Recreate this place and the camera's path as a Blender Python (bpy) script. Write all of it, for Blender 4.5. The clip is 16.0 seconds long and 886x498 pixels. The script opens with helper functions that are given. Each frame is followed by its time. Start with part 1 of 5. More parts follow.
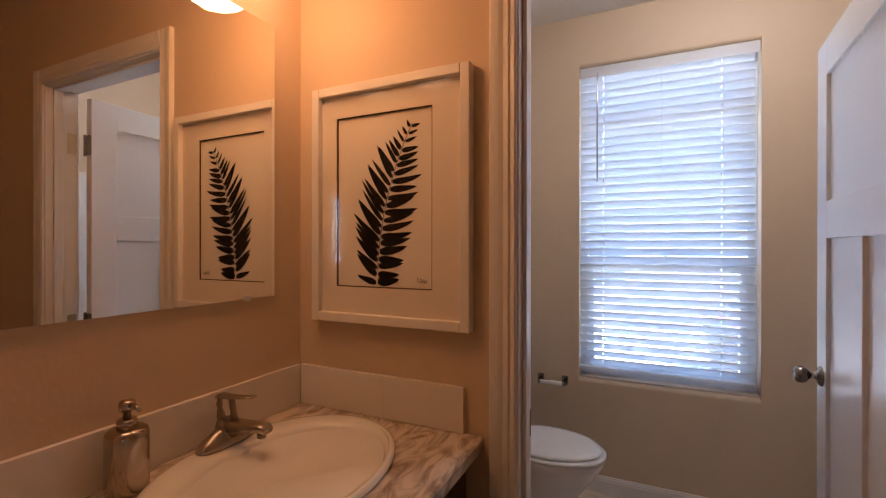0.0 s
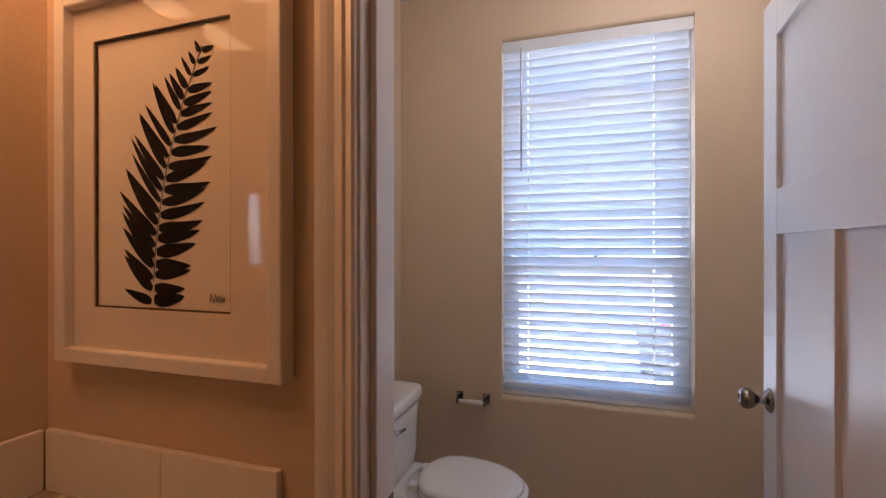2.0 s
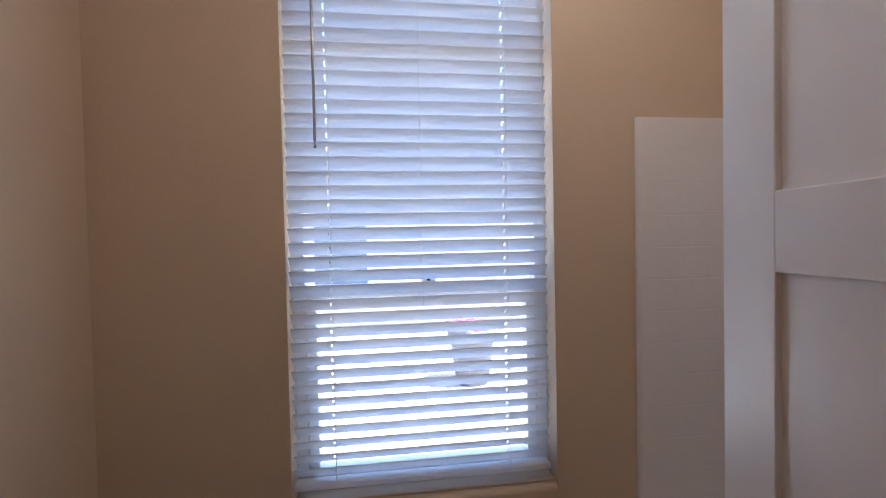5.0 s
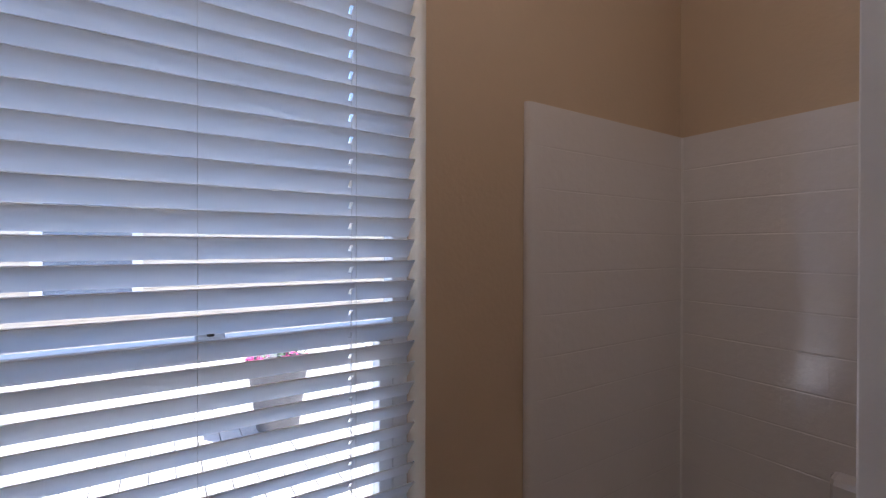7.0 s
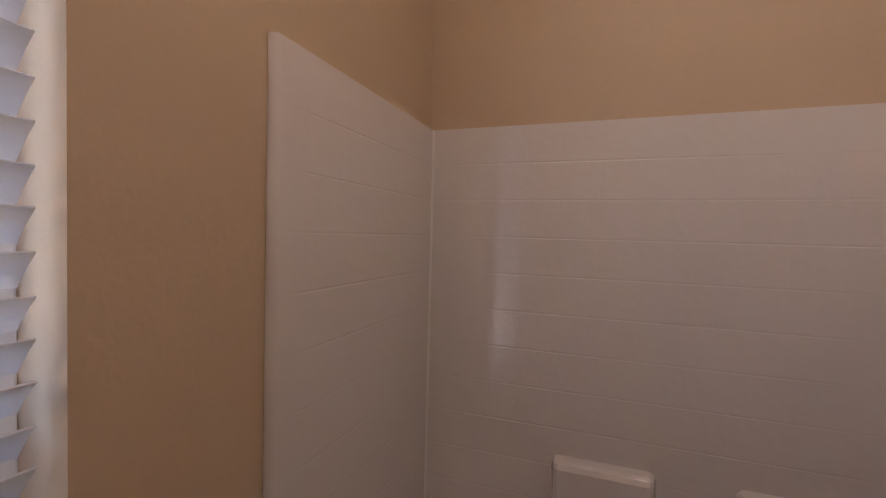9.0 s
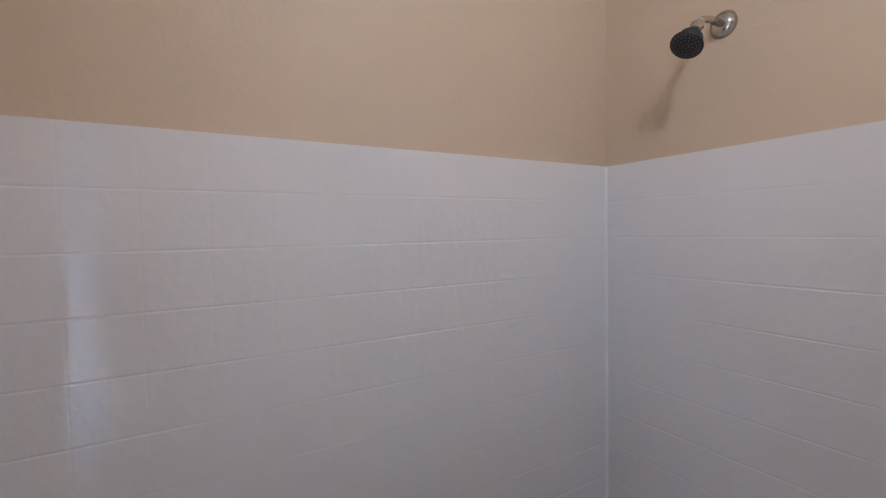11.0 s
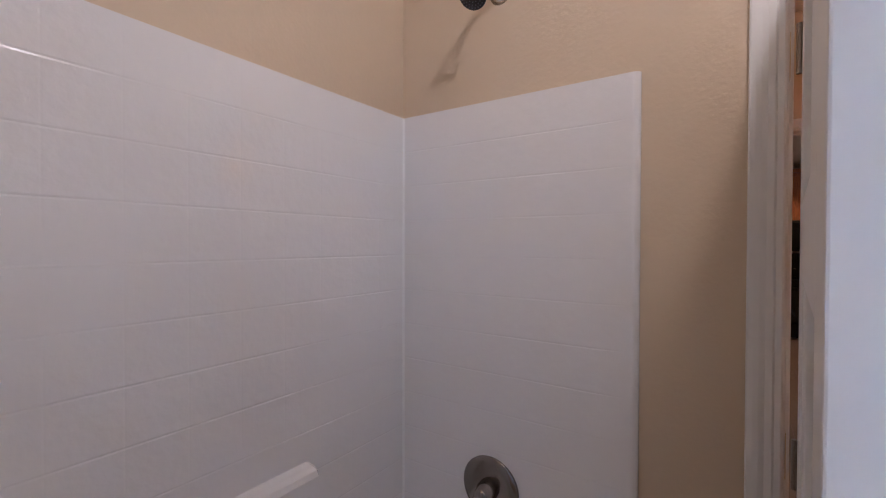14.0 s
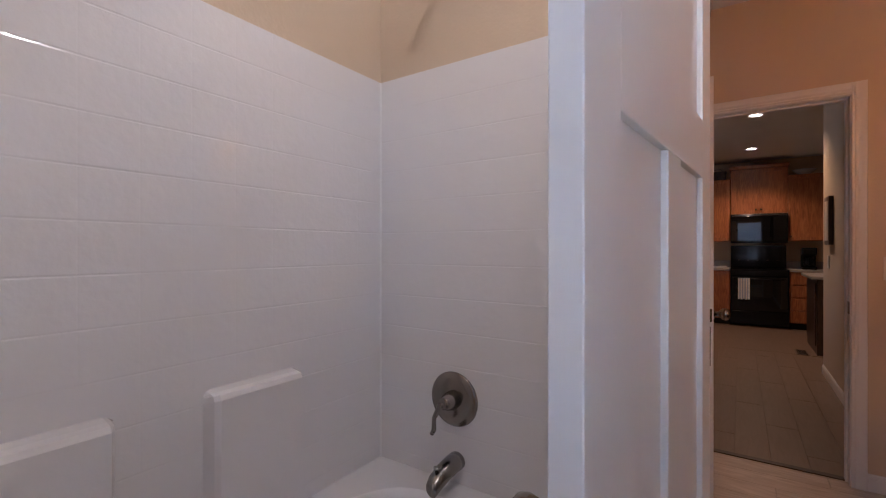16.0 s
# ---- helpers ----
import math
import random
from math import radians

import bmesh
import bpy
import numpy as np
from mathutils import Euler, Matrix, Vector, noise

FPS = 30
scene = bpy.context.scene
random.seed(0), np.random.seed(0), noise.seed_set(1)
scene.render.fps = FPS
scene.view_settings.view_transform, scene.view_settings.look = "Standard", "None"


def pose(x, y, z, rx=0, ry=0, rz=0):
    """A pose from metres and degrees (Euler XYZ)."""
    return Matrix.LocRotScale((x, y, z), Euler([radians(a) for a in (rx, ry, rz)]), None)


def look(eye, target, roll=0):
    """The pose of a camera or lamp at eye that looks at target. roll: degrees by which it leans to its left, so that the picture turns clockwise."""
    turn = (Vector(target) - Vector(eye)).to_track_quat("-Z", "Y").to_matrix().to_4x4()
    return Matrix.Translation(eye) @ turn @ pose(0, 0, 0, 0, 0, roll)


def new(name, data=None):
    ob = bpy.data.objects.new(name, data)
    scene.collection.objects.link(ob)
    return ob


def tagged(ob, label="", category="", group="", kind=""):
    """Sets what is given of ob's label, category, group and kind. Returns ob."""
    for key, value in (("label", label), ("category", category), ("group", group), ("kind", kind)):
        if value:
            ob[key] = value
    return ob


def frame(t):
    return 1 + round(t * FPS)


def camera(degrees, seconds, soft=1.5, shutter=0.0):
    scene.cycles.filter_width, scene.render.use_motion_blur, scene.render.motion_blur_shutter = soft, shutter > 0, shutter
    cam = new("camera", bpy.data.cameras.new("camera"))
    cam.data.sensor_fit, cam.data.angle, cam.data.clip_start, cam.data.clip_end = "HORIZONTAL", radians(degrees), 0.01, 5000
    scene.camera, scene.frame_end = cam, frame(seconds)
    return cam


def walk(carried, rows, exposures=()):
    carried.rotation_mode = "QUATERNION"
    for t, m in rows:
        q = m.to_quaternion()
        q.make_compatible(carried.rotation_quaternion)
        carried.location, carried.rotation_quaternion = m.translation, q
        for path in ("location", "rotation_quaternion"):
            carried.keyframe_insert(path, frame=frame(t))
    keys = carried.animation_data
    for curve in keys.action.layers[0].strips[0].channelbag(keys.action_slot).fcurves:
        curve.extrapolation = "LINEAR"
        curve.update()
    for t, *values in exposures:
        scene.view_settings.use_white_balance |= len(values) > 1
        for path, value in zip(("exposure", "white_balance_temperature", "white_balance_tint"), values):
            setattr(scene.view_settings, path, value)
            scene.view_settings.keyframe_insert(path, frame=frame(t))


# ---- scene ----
cam = camera(90.8, 16.0, soft=1.15)
PATH = [
    (0, (0.902, -1.071, 1.360), (0.053, 0.740, 1.356), 0.06),
    (0.5, (0.934, -0.963, 1.367), (0.148, 0.876, 1.365), -0.01),
    (1, (0.953, -0.871, 1.366), (0.229, 0.994, 1.363), -0.03),
    (1.5, (0.954, -0.775, 1.362), (0.287, 1.110, 1.359), -0.11),
    (2, (0.932, -0.651, 1.356), (0.323, 1.254, 1.353), -0.06),
    (2.5, (0.892, -0.525, 1.352), (0.349, 1.400, 1.349), -0.05),
    (3, (0.867, -0.412, 1.363), (0.425, 1.538, 1.360), -0.04),
    (3.5, (0.876, -0.267, 1.376), (0.608, 1.715, 1.373), -0.12),
    (3.7, (0.866, -0.207, 1.383), (0.683, 1.785, 1.380), -0.10),
    (5.8, (0.846, 0.347, 1.474), (1.361, 2.279, 1.410), -0.44),
    (6, (0.878, 0.406, 1.452), (1.465, 2.318, 1.426), -0.07),
    (6.5, (0.905, 0.568, 1.470), (1.724, 2.393, 1.446), -0.09),
    (7, (0.923, 0.689, 1.477), (1.992, 2.379, 1.466), 0.12),
    (7.5, (0.957, 0.785, 1.516), (2.277, 2.284, 1.414), 0.72),
    (8, (0.993, 0.884, 1.526), (2.551, 2.134, 1.431), 0.80),
    (8.5, (1.040, 0.955, 1.529), (2.803, 1.895, 1.441), 0.93),
    (9, (1.110, 0.993, 1.521), (2.987, 1.680, 1.454), 1.49),
    (9.2, (1.156, 1.042, 1.533), (3.082, 1.575, 1.458), 1.37),
    (11.3, (1.467, 1.145, 1.656), (3.094, -0.016, 1.596), -0.38),
    (11.5, (1.465, 1.129, 1.652), (3.025, -0.123, 1.609), 0.23),
    (12, (1.486, 1.121, 1.662), (2.863, -0.328, 1.614), 0.22),
    (12.5, (1.498, 1.111, 1.634), (2.745, -0.451, 1.577), -0.10),
    (13, (1.508, 1.095, 1.577), (2.686, -0.521, 1.535), 0.01),
    (13.5, (1.492, 1.090, 1.529), (2.658, -0.535, 1.483), 0.01),
    (14, (1.493, 1.103, 1.446), (2.624, -0.546, 1.420), 0.15),
    (14.5, (1.453, 1.125, 1.387), (2.581, -0.526, 1.375), 0.09),
    (15, (1.420, 1.149, 1.345), (2.544, -0.505, 1.334), 0.06),
    (15.5, (1.365, 1.180, 1.284), (2.490, -0.474, 1.283), -0.09),
    (16, (1.311, 1.203, 1.243), (2.436, -0.451, 1.242), 0.02),
]
# the film camera's own exposure and white balance along the way: seconds, stops, kelvin, tint
EXPOSURES = [(0, 3.2, 5380, 18), (3.7, 3.0, 5510, 21), (5.8, 2.35, 5550, 19), (7, 1.87, 5740, 22), (7.6, 1.77, 6060, 25), (8, 1.97, 6290, 27), (8.5, 2.09, 6500, 29), (9.2, 2.57, 6650, 30), (11.3, 3.15, 4860, 12), (12.5, 3.19, 4990, 15), (14, 3.19, 5230, 20), (16, 3.34, 5230, 19)]
walk(cam, [(t, look(eye, target, roll)) for t, eye, target, roll in PATH], EXPOSURES)

# ---------------------------------------------------------------- light
world = bpy.data.worlds.new("sky")
scene.world = world
world.use_nodes = True
wn = world.node_tree
sky = wn.nodes.new("ShaderNodeTexSky")
sky.sky_type, sky.sun_disc = "NISHITA", False
sky.sun_elevation, sky.sun_rotation = radians(61), radians(110)
wn.links.new(sky.outputs[0], wn.nodes["Background"].inputs[0])
wn.nodes["Background"].inputs[1].default_value = 0.15

sun = new("sun", bpy.data.lights.new("sun", "SUN"))
sun.data.energy, sun.data.angle, sun.data.color = 5.0, radians(0.5), (1.0, 0.94, 0.86)
sun.matrix_world = look((4.2, -1.5, 8.0), (0, 0, 0))

VANITY_LAMPS = (-0.29, -0.50, -0.71)
WARM = (1.0, 0.315, 0.050)
SOFT_WARM = (1.0, 0.83, 0.66)


def bulb(name, place, watts, radius, colour):
    ob = new(name, bpy.data.lights.new(name, "POINT"))
    ob.data.energy, ob.data.shadow_soft_size, ob.data.color = watts, radius, colour
    ob.location = place
    return ob


for y in VANITY_LAMPS:
    bulb("vanity_bulb", (0.15, y, 2.035), 0.19, 0.05, WARM)
bulb("bath_bulb", (1.30, 0.72, 2.56), 1.55, 0.035, SOFT_WARM)
for y in (-4.80, -6.79):
    spot = new("kitchen_spot", bpy.data.lights.new("kitchen_spot", "SPOT"))
    spot.data.energy, spot.data.spot_size, spot.data.spot_blend = 6.5, radians(130), 0.6
    spot.data.color, spot.data.shadow_soft_size = (1.0, 0.60, 0.30), 0.05
    spot.location = (1.19, y, 2.72)

# ---------------------------------------------------------------- materials


def material(name, colour, rough=0.5, metal=0.0, grain=0.0, grain_scale=60.0, bump=0.0, bump_scale=120.0,
             stain=0.08, stain_scale=3.0, coat=0.0, vary=0.0, spec=0.5, detail=4.0):
    """A surface with colour variation at two scales, fine relief and uneven gloss."""
    m = bpy.data.materials.new(name)
    m.use_nodes = True
    n, l = m.node_tree.nodes, m.node_tree.links
    b = n["Principled BSDF"]
    b.inputs["Roughness"].default_value, b.inputs["Metallic"].default_value = rough, metal
    b.inputs["Coat Weight"].default_value, b.inputs["Coat Roughness"].default_value = coat, 0.04
    b.inputs["Specular IOR Level"].default_value = spec
    at = n.new("ShaderNodeTexCoord").outputs["Object"]
    wide = n.new("ShaderNodeTexNoise")
    wide.inputs["Scale"].default_value, wide.inputs["Detail"].default_value = stain_scale, 5
    fine = n.new("ShaderNodeTexNoise")
    fine.inputs["Scale"].default_value, fine.inputs["Detail"].default_value = grain_scale, detail
    l.new(at, wide.inputs["Vector"]), l.new(at, fine.inputs["Vector"])

    def shade(k):
        return (*[min(1.0, c * k) for c in colour], 1)

    mix1 = n.new("ShaderNodeMix")
    mix1.data_type = "RGBA"
    mix1.inputs["A"].default_value, mix1.inputs["B"].default_value = shade(1 - stain), shade(1 + stain)
    l.new(wide.outputs["Fac"], mix1.inputs["Factor"])
    mix2 = n.new("ShaderNodeMix")
    mix2.data_type, mix2.blend_type = "RGBA", "MULTIPLY"
    mix2.inputs["Factor"].default_value = grain
    l.new(mix1.outputs["Result"], mix2.inputs["A"]), l.new(fine.outputs["Color"], mix2.inputs["B"])
    out = mix2.outputs["Result"]
    if vary:
        info = n.new("ShaderNodeObjectInfo")
        hsv = n.new("ShaderNodeHueSaturation")
        ramp = n.new("ShaderNodeMapRange")
        ramp.inputs["To Min"].default_value, ramp.inputs["To Max"].default_value = 1 - vary, 1 + vary
        l.new(info.outputs["Random"], ramp.inputs["Value"]), l.new(ramp.outputs[0], hsv.inputs["Value"])
        l.new(out, hsv.inputs["Color"])
        out = hsv.outputs["Color"]
    l.new(out, b.inputs["Base Color"])
    gloss = n.new("ShaderNodeMapRange")
    gloss.inputs["To Min"].default_value, gloss.inputs["To Max"].default_value = max(0.02, rough * 0.8), min(1, rough * 1.2)
    l.new(wide.outputs["Fac"], gloss.inputs["Value"]), l.new(gloss.outputs[0], b.inputs["Roughness"])
    if bump:
        relief = n.new("ShaderNodeTexNoise")
        relief.inputs["Scale"].default_value, relief.inputs["Detail"].default_value = bump_scale, 3
        l.new(at, relief.inputs["Vector"])
        bn = n.new("ShaderNodeBump")
        bn.inputs["Strength"].default_value, bn.inputs["Distance"].default_value = bump, 0.003
        l.new(relief.outputs["Fac"], bn.inputs["Height"]), l.new(bn.outputs[0], b.inputs["Normal"])
    return m


def streaked(name, light, dark, rough, scale, stretch, bump=0.1, contrast=(0.35, 0.65), vary=0.0, warp=1.5):
    """Grain that runs along one axis: wood, laminate and plank."""
    m = bpy.data.materials.new(name)
    m.use_nodes = True
    n, l = m.node_tree.nodes, m.node_tree.links
    b = n["Principled BSDF"]
    b.inputs["Roughness"].default_value = rough
    coord = n.new("ShaderNodeTexCoord")
    mapping = n.new("ShaderNodeMapping")
    mapping.inputs["Scale"].default_value = stretch
    l.new(coord.outputs["Object"], mapping.inputs["Vector"])
    info = n.new("ShaderNodeObjectInfo")
    shift = n.new("ShaderNodeVectorMath")
    l.new(mapping.outputs[0], shift.inputs[0]), l.new(info.outputs["Random"], shift.inputs[1])
    tex = n.new("ShaderNodeTexNoise")
    tex.inputs["Scale"].default_value, tex.inputs["Detail"].default_value, tex.inputs["Distortion"].default_value = scale, 8, warp
    l.new(shift.outputs[0], tex.inputs["Vector"])
    ramp = n.new("ShaderNodeValToRGB")
    ramp.color_ramp.elements[0].position, ramp.color_ramp.elements[1].position = contrast
    ramp.color_ramp.elements[0].color, ramp.color_ramp.elements[1].color = (*dark, 1), (*light, 1)
    l.new(tex.outputs["Fac"], ramp.inputs[0])
    out = ramp.outputs[0]
    if vary:
        hsv, rng = n.new("ShaderNodeHueSaturation"), n.new("ShaderNodeMapRange")
        rng.inputs["To Min"].default_value, rng.inputs["To Max"].default_value = 1 - vary, 1 + vary
        l.new(info.outputs["Random"], rng.inputs["Value"]), l.new(rng.outputs[0], hsv.inputs["Value"]), l.new(out, hsv.inputs["Color"])
        out = hsv.outputs["Color"]
    l.new(out, b.inputs["Base Color"])
    bn = n.new("ShaderNodeBump")
    bn.inputs["Strength"].default_value, bn.inputs["Distance"].default_value = bump, 0.002
    l.new(tex.outputs["Fac"], bn.inputs["Height"]), l.new(bn.outputs[0], b.inputs["Normal"])
    return m


def glowing(name, colour, strength):
    m = bpy.data.materials.new(name)
    m.use_nodes = True
    b = m.node_tree.nodes["Principled BSDF"]
    b.inputs["Base Color"].default_value = (0.9, 0.88, 0.82, 1)
    b.inputs["Emission Color"].default_value, b.inputs["Emission Strength"].default_value = (*colour, 1), strength
    b.inputs["Roughness"].default_value = 0.2
    return m


def clear(name, tint=(1, 1, 1), rough=0.0, amount=1.0):
    """Thin glass: lets light straight through, with a gloss that grows at a slant."""
    m = bpy.data.materials.new(name)
    m.use_nodes = True
    n, l = m.node_tree.nodes, m.node_tree.links
    n.remove(n["Principled BSDF"])
    see, shine, mix, facing = (n.new("ShaderNodeBsdfTransparent"), n.new("ShaderNodeBsdfGlossy"), n.new("ShaderNodeMixShader"), n.new("ShaderNodeLayerWeight"))
    see.inputs[0].default_value = (*tint, 1)
    shine.inputs["Roughness"].default_value = rough
    power, scaled = n.new("ShaderNodeMath"), n.new("ShaderNodeMapRange")
    power.operation = "POWER"
    power.inputs[1].default_value = 5.0
    scaled.inputs["To Min"].default_value, scaled.inputs["To Max"].default_value = 0.022 * amount, 0.6 * amount
    facing.inputs["Blend"].default_value = 0.5
    l.new(facing.outputs["Facing"], power.inputs[0]), l.new(power.outputs[0], scaled.inputs["Value"]), l.new(scaled.outputs[0], mix.inputs[0])
    l.new(see.outputs[0], mix.inputs[1]), l.new(shine.outputs[0], mix.inputs[2])
    l.new(mix.outputs[0], n["Material Output"].inputs[0])
    return m


PAINT = material("tan_wall_paint", (0.645, 0.515, 0.365), 0.55, bump=0.27, bump_scale=85, stain=0.03, grain=0.04, spec=0.35)
CEIL = material("white_ceiling_paint", (0.80, 0.78, 0.74), 0.8, bump=0.8, bump_scale=70, stain=0.03, grain=0.05)
TRIM = material("white_trim_paint", (0.78, 0.76, 0.73), 0.32, bump=0.06, bump_scale=40, stain=0.03, grain=0.03)
DOORW = material("white_door_paint", (0.80, 0.79, 0.77), 0.30, bump=0.10, bump_scale=55, stain=0.03, grain=0.03)
ACRYL = material("white_moulded_acrylic", (0.80, 0.78, 0.77), 0.10, bump=0.27, bump_scale=46, stain=0.02, grain=0.02, coat=0.7)
# cove acrylic, paler and glossier than the panels to paint the corner's window highlight
COVE_ACRYL = material("highlit_cove_acrylic", (0.86, 0.85, 0.84), 0.08, stain=0.02, coat=0.8)
SILVER = material("bright_nickel", (0.60, 0.57, 0.53), 0.16, metal=1.0, bump=0.03, bump_scale=200, stain=0.05)
# far panes: the grey-blue base colour stands for the sky they reflect
FARGLASS = material("sky_reflection_glass", (0.16, 0.19, 0.24), 0.12, stain=0.1)
PORC = material("white_porcelain", (0.82, 0.81, 0.79), 0.07, stain=0.02, coat=0.5)
SEATW = material("white_seat_plastic", (0.80, 0.79, 0.77), 0.16, stain=0.02)
FAUCETM = material("satin_nickel", (0.43, 0.38, 0.33), 0.30, metal=1.0, bump=0.05, bump_scale=200, stain=0.06)
NICKEL = material("brushed_nickel", (0.27, 0.245, 0.22), 0.17, metal=1.0, bump=0.04, bump_scale=200, stain=0.06)
CHROME = material("polished_chrome", (0.75, 0.74, 0.72), 0.10, metal=1.0, stain=0.04)
STEEL = material("polished_steel", (0.46, 0.40, 0.34), 0.16, metal=1.0, bump=0.02, bump_scale=12, stain=0.05)
BRASS = material("pale_brass_hinge", (0.62, 0.50, 0.33), 0.35, metal=1.0, stain=0.08)
RUBBER = material("black_rubber", (0.02, 0.02, 0.022), 0.45, stain=0.1)
DARK = material("slot_shade_and_black", (0.02, 0.018, 0.016), 0.7)
SLAT = material("white_blind_vinyl", (0.84, 0.84, 0.84), 0.42, bump=0.03, bump_scale=50, stain=0.02)
CORD = material("white_cord", (0.80, 0.80, 0.78), 0.8, grain=0.2, grain_scale=400)
WAND = material("clear_grey_wand", (0.30, 0.29, 0.28), 0.2, stain=0.1)
VINYL = material("white_window_vinyl", (0.80, 0.81, 0.82), 0.35, stain=0.03)
GLASS = clear("window_glass", (0.93, 0.97, 0.96))
PICGLASS = clear("picture_glass", (1, 1, 1), 0.0)
MAT = material("cream_mat_board", (0.78, 0.70, 0.60), 0.85, bump=0.1, bump_scale=300, stain=0.02, grain=0.04)
PAPER = material("cream_paper", (0.80, 0.73, 0.63), 0.85, bump=0.08, bump_scale=250, stain=0.03, grain=0.04)
FRAMEW = material("white_frame_lacquer", (0.78, 0.74, 0.69), 0.35, bump=0.05, bump_scale=60, stain=0.03, grain=0.03)
MATLINE = material("mat_shadow_line", (0.07, 0.045, 0.03), 0.8)
INK = material("black_ink", (0.009, 0.009, 0.012), 0.85, grain=0.3, grain_scale=80, spec=0.1)
TILE = material("cream_ceramic_tile", (0.76, 0.72, 0.67), 0.22, bump=0.04, bump_scale=30, stain=0.03, vary=0.03)
_t = SLAT.node_tree
_tr, _mx = _t.nodes.new("ShaderNodeBsdfTranslucent"), _t.nodes.new("ShaderNodeMixShader")
_tr.inputs[0].default_value = (0.86, 0.87, 0.88, 1)
_mx.inputs[0].default_value = 0.46
_t.links.new(_t.nodes["Principled BSDF"].outputs[0], _mx.inputs[1]), _t.links.new(_tr.outputs[0], _mx.inputs[2])
_t.links.new(_mx.outputs[0], _t.nodes["Material Output"].inputs[0])
GROUT = material("grey_grout", (0.42, 0.38, 0.33), 0.9, bump=0.4, bump_scale=300, stain=0.1)
LAMINATE = streaked("marbled_laminate", (0.62, 0.55, 0.47), (0.26, 0.20, 0.155), 0.28, 5.0, (4.5, 1.6, 3.0), bump=0.02, contrast=(0.36, 0.60), warp=2.2)
MIRROR = bpy.data.materials.new("silvered_mirror")
MIRROR.use_nodes = True
MIRROR.node_tree.nodes["Principled BSDF"].inputs["Base Color"].default_value = (0.88, 0.88, 0.86, 1)
MIRROR.node_tree.nodes["Principled BSDF"].inputs["Metallic"].default_value = 1.0
MIRROR.node_tree.nodes["Principled BSDF"].inputs["Roughness"].default_value = 0.0
SHADE = glowing("frosted_lamp_glass", (1.0, 0.54, 0.22), 0.70)
BATHSHADE = glowing("frosted_ceiling_glass", (1.0, 0.85, 0.66), 0.37)
CANGLOW = glowing("lit_can_lens", (1.0, 0.86, 0.66), 4.5)
CHERRY = streaked("stained_cherry_wood", (0.44, 0.155, 0.05), (0.25, 0.08, 0.025), 0.35, 6, (6, 6, 0.7), bump=0.08, vary=0.08)
ESPRESSO = streaked("dark_stained_wood", (0.075, 0.04, 0.025), (0.03, 0.016, 0.01), 0.35, 6, (6, 6, 0.7), bump=0.08)
APPL = material("black_appliance_enamel", (0.006, 0.006, 0.007), 0.14, stain=0.1, spec=0.25)
APPGLASS = material("black_appliance_glass", (0.005, 0.005, 0.006), 0.02, stain=0.05, spec=0.5)
STONEK = material("speckled_grey_counter", (0.50, 0.46, 0.42), 0.3, grain=0.5, grain_scale=160, stain=0.1)
PLANKT = streaked("wood_look_tile", (0.60, 0.52, 0.44), (0.45, 0.37, 0.30), 0.35, 5, (0.9, 7, 7), bump=0.05, vary=0.07)
PLANKK = streaked("kitchen_plank_floor", (0.200, 0.136, 0.098), (0.172, 0.115, 0.082), 0.42, 4, (7, 0.8, 7), bump=0.02, vary=0.03)
CLOTH_T = material("taupe_terry", (0.54, 0.42, 0.34), 0.95, bump=1.0, bump_scale=420, grain=0.3, grain_scale=300)
CLOTH_B = material("blue_terry", (0.30, 0.47, 0.68), 0.95, bump=1.0, bump_scale=420, grain=0.3, grain_scale=300)
CLOTH_G = material("slate_terry", (0.40, 0.44, 0.56), 0.95, bump=1.0, bump_scale=420, grain=0.3, grain_scale=300)
CLOTH_W = material("cream_terry", (0.76, 0.71, 0.64), 0.95, bump=1.0, bump_scale=420, grain=0.2, grain_scale=300)
PAPERROLL = material("white_roll_plastic", (0.80, 0.79, 0.77), 0.5, stain=0.03)
DECKM = streaked("pale_deck_board", (0.58, 0.54, 0.50), (0.48, 0.44, 0.41), 0.7, 6, (8, 0.8, 8), bump=0.15, vary=0.06)
SIDING = material("cream_siding", (0.62, 0.56, 0.47), 0.7, bump=0.2, bump_scale=60, stain=0.06, vary=0.03)
GRASS = material("dry_ground", (0.30, 0.27, 0.22), 0.95, bump=1.0, bump_scale=20, grain=0.5, grain_scale=8, stain=0.2)
ROOFM = material("grey_shingle", (0.16, 0.15, 0.15), 0.9, bump=1.0, bump_scale=30, stain=0.2)
POTM = material("grey_pot", (0.11, 0.11, 0.12), 0.6, bump=0.3, bump_scale=60, stain=0.1)
PETAL = material("pink_petals", (0.65, 0.05, 0.22), 0.6, stain=0.2, stain_scale=30)
LEAF = material("green_leaf", (0.06, 0.12, 0.03), 0.5, stain=0.3, stain_scale=20)
NOZZLE = material("grey_rubber", (0.15, 0.15, 0.155), 0.6, stain=0.1)
PLATE = material("ivory_switch_plate", (0.74, 0.70, 0.62), 0.35, stain=0.02)

# ---------------------------------------------------------------- mesh tools


def finish(name, bm, mat, smooth=False):
    me = bpy.data.meshes.new(name)
    bm.normal_update()
    bm.to_mesh(me)
    bm.free()
    for m in (mat if isinstance(mat, (list, tuple)) else (mat,)):
        me.materials.append(m)
    if smooth:
        for p in me.polygons:
            p.use_smooth = True
    return me


def part(name, bm, mat, parent=None, label="", smooth=False):
    ob = new(name, finish(name, bm, mat, smooth))
    if parent is not None:
        ob.parent = parent
    if label:
        ob["label"] = label
    return ob


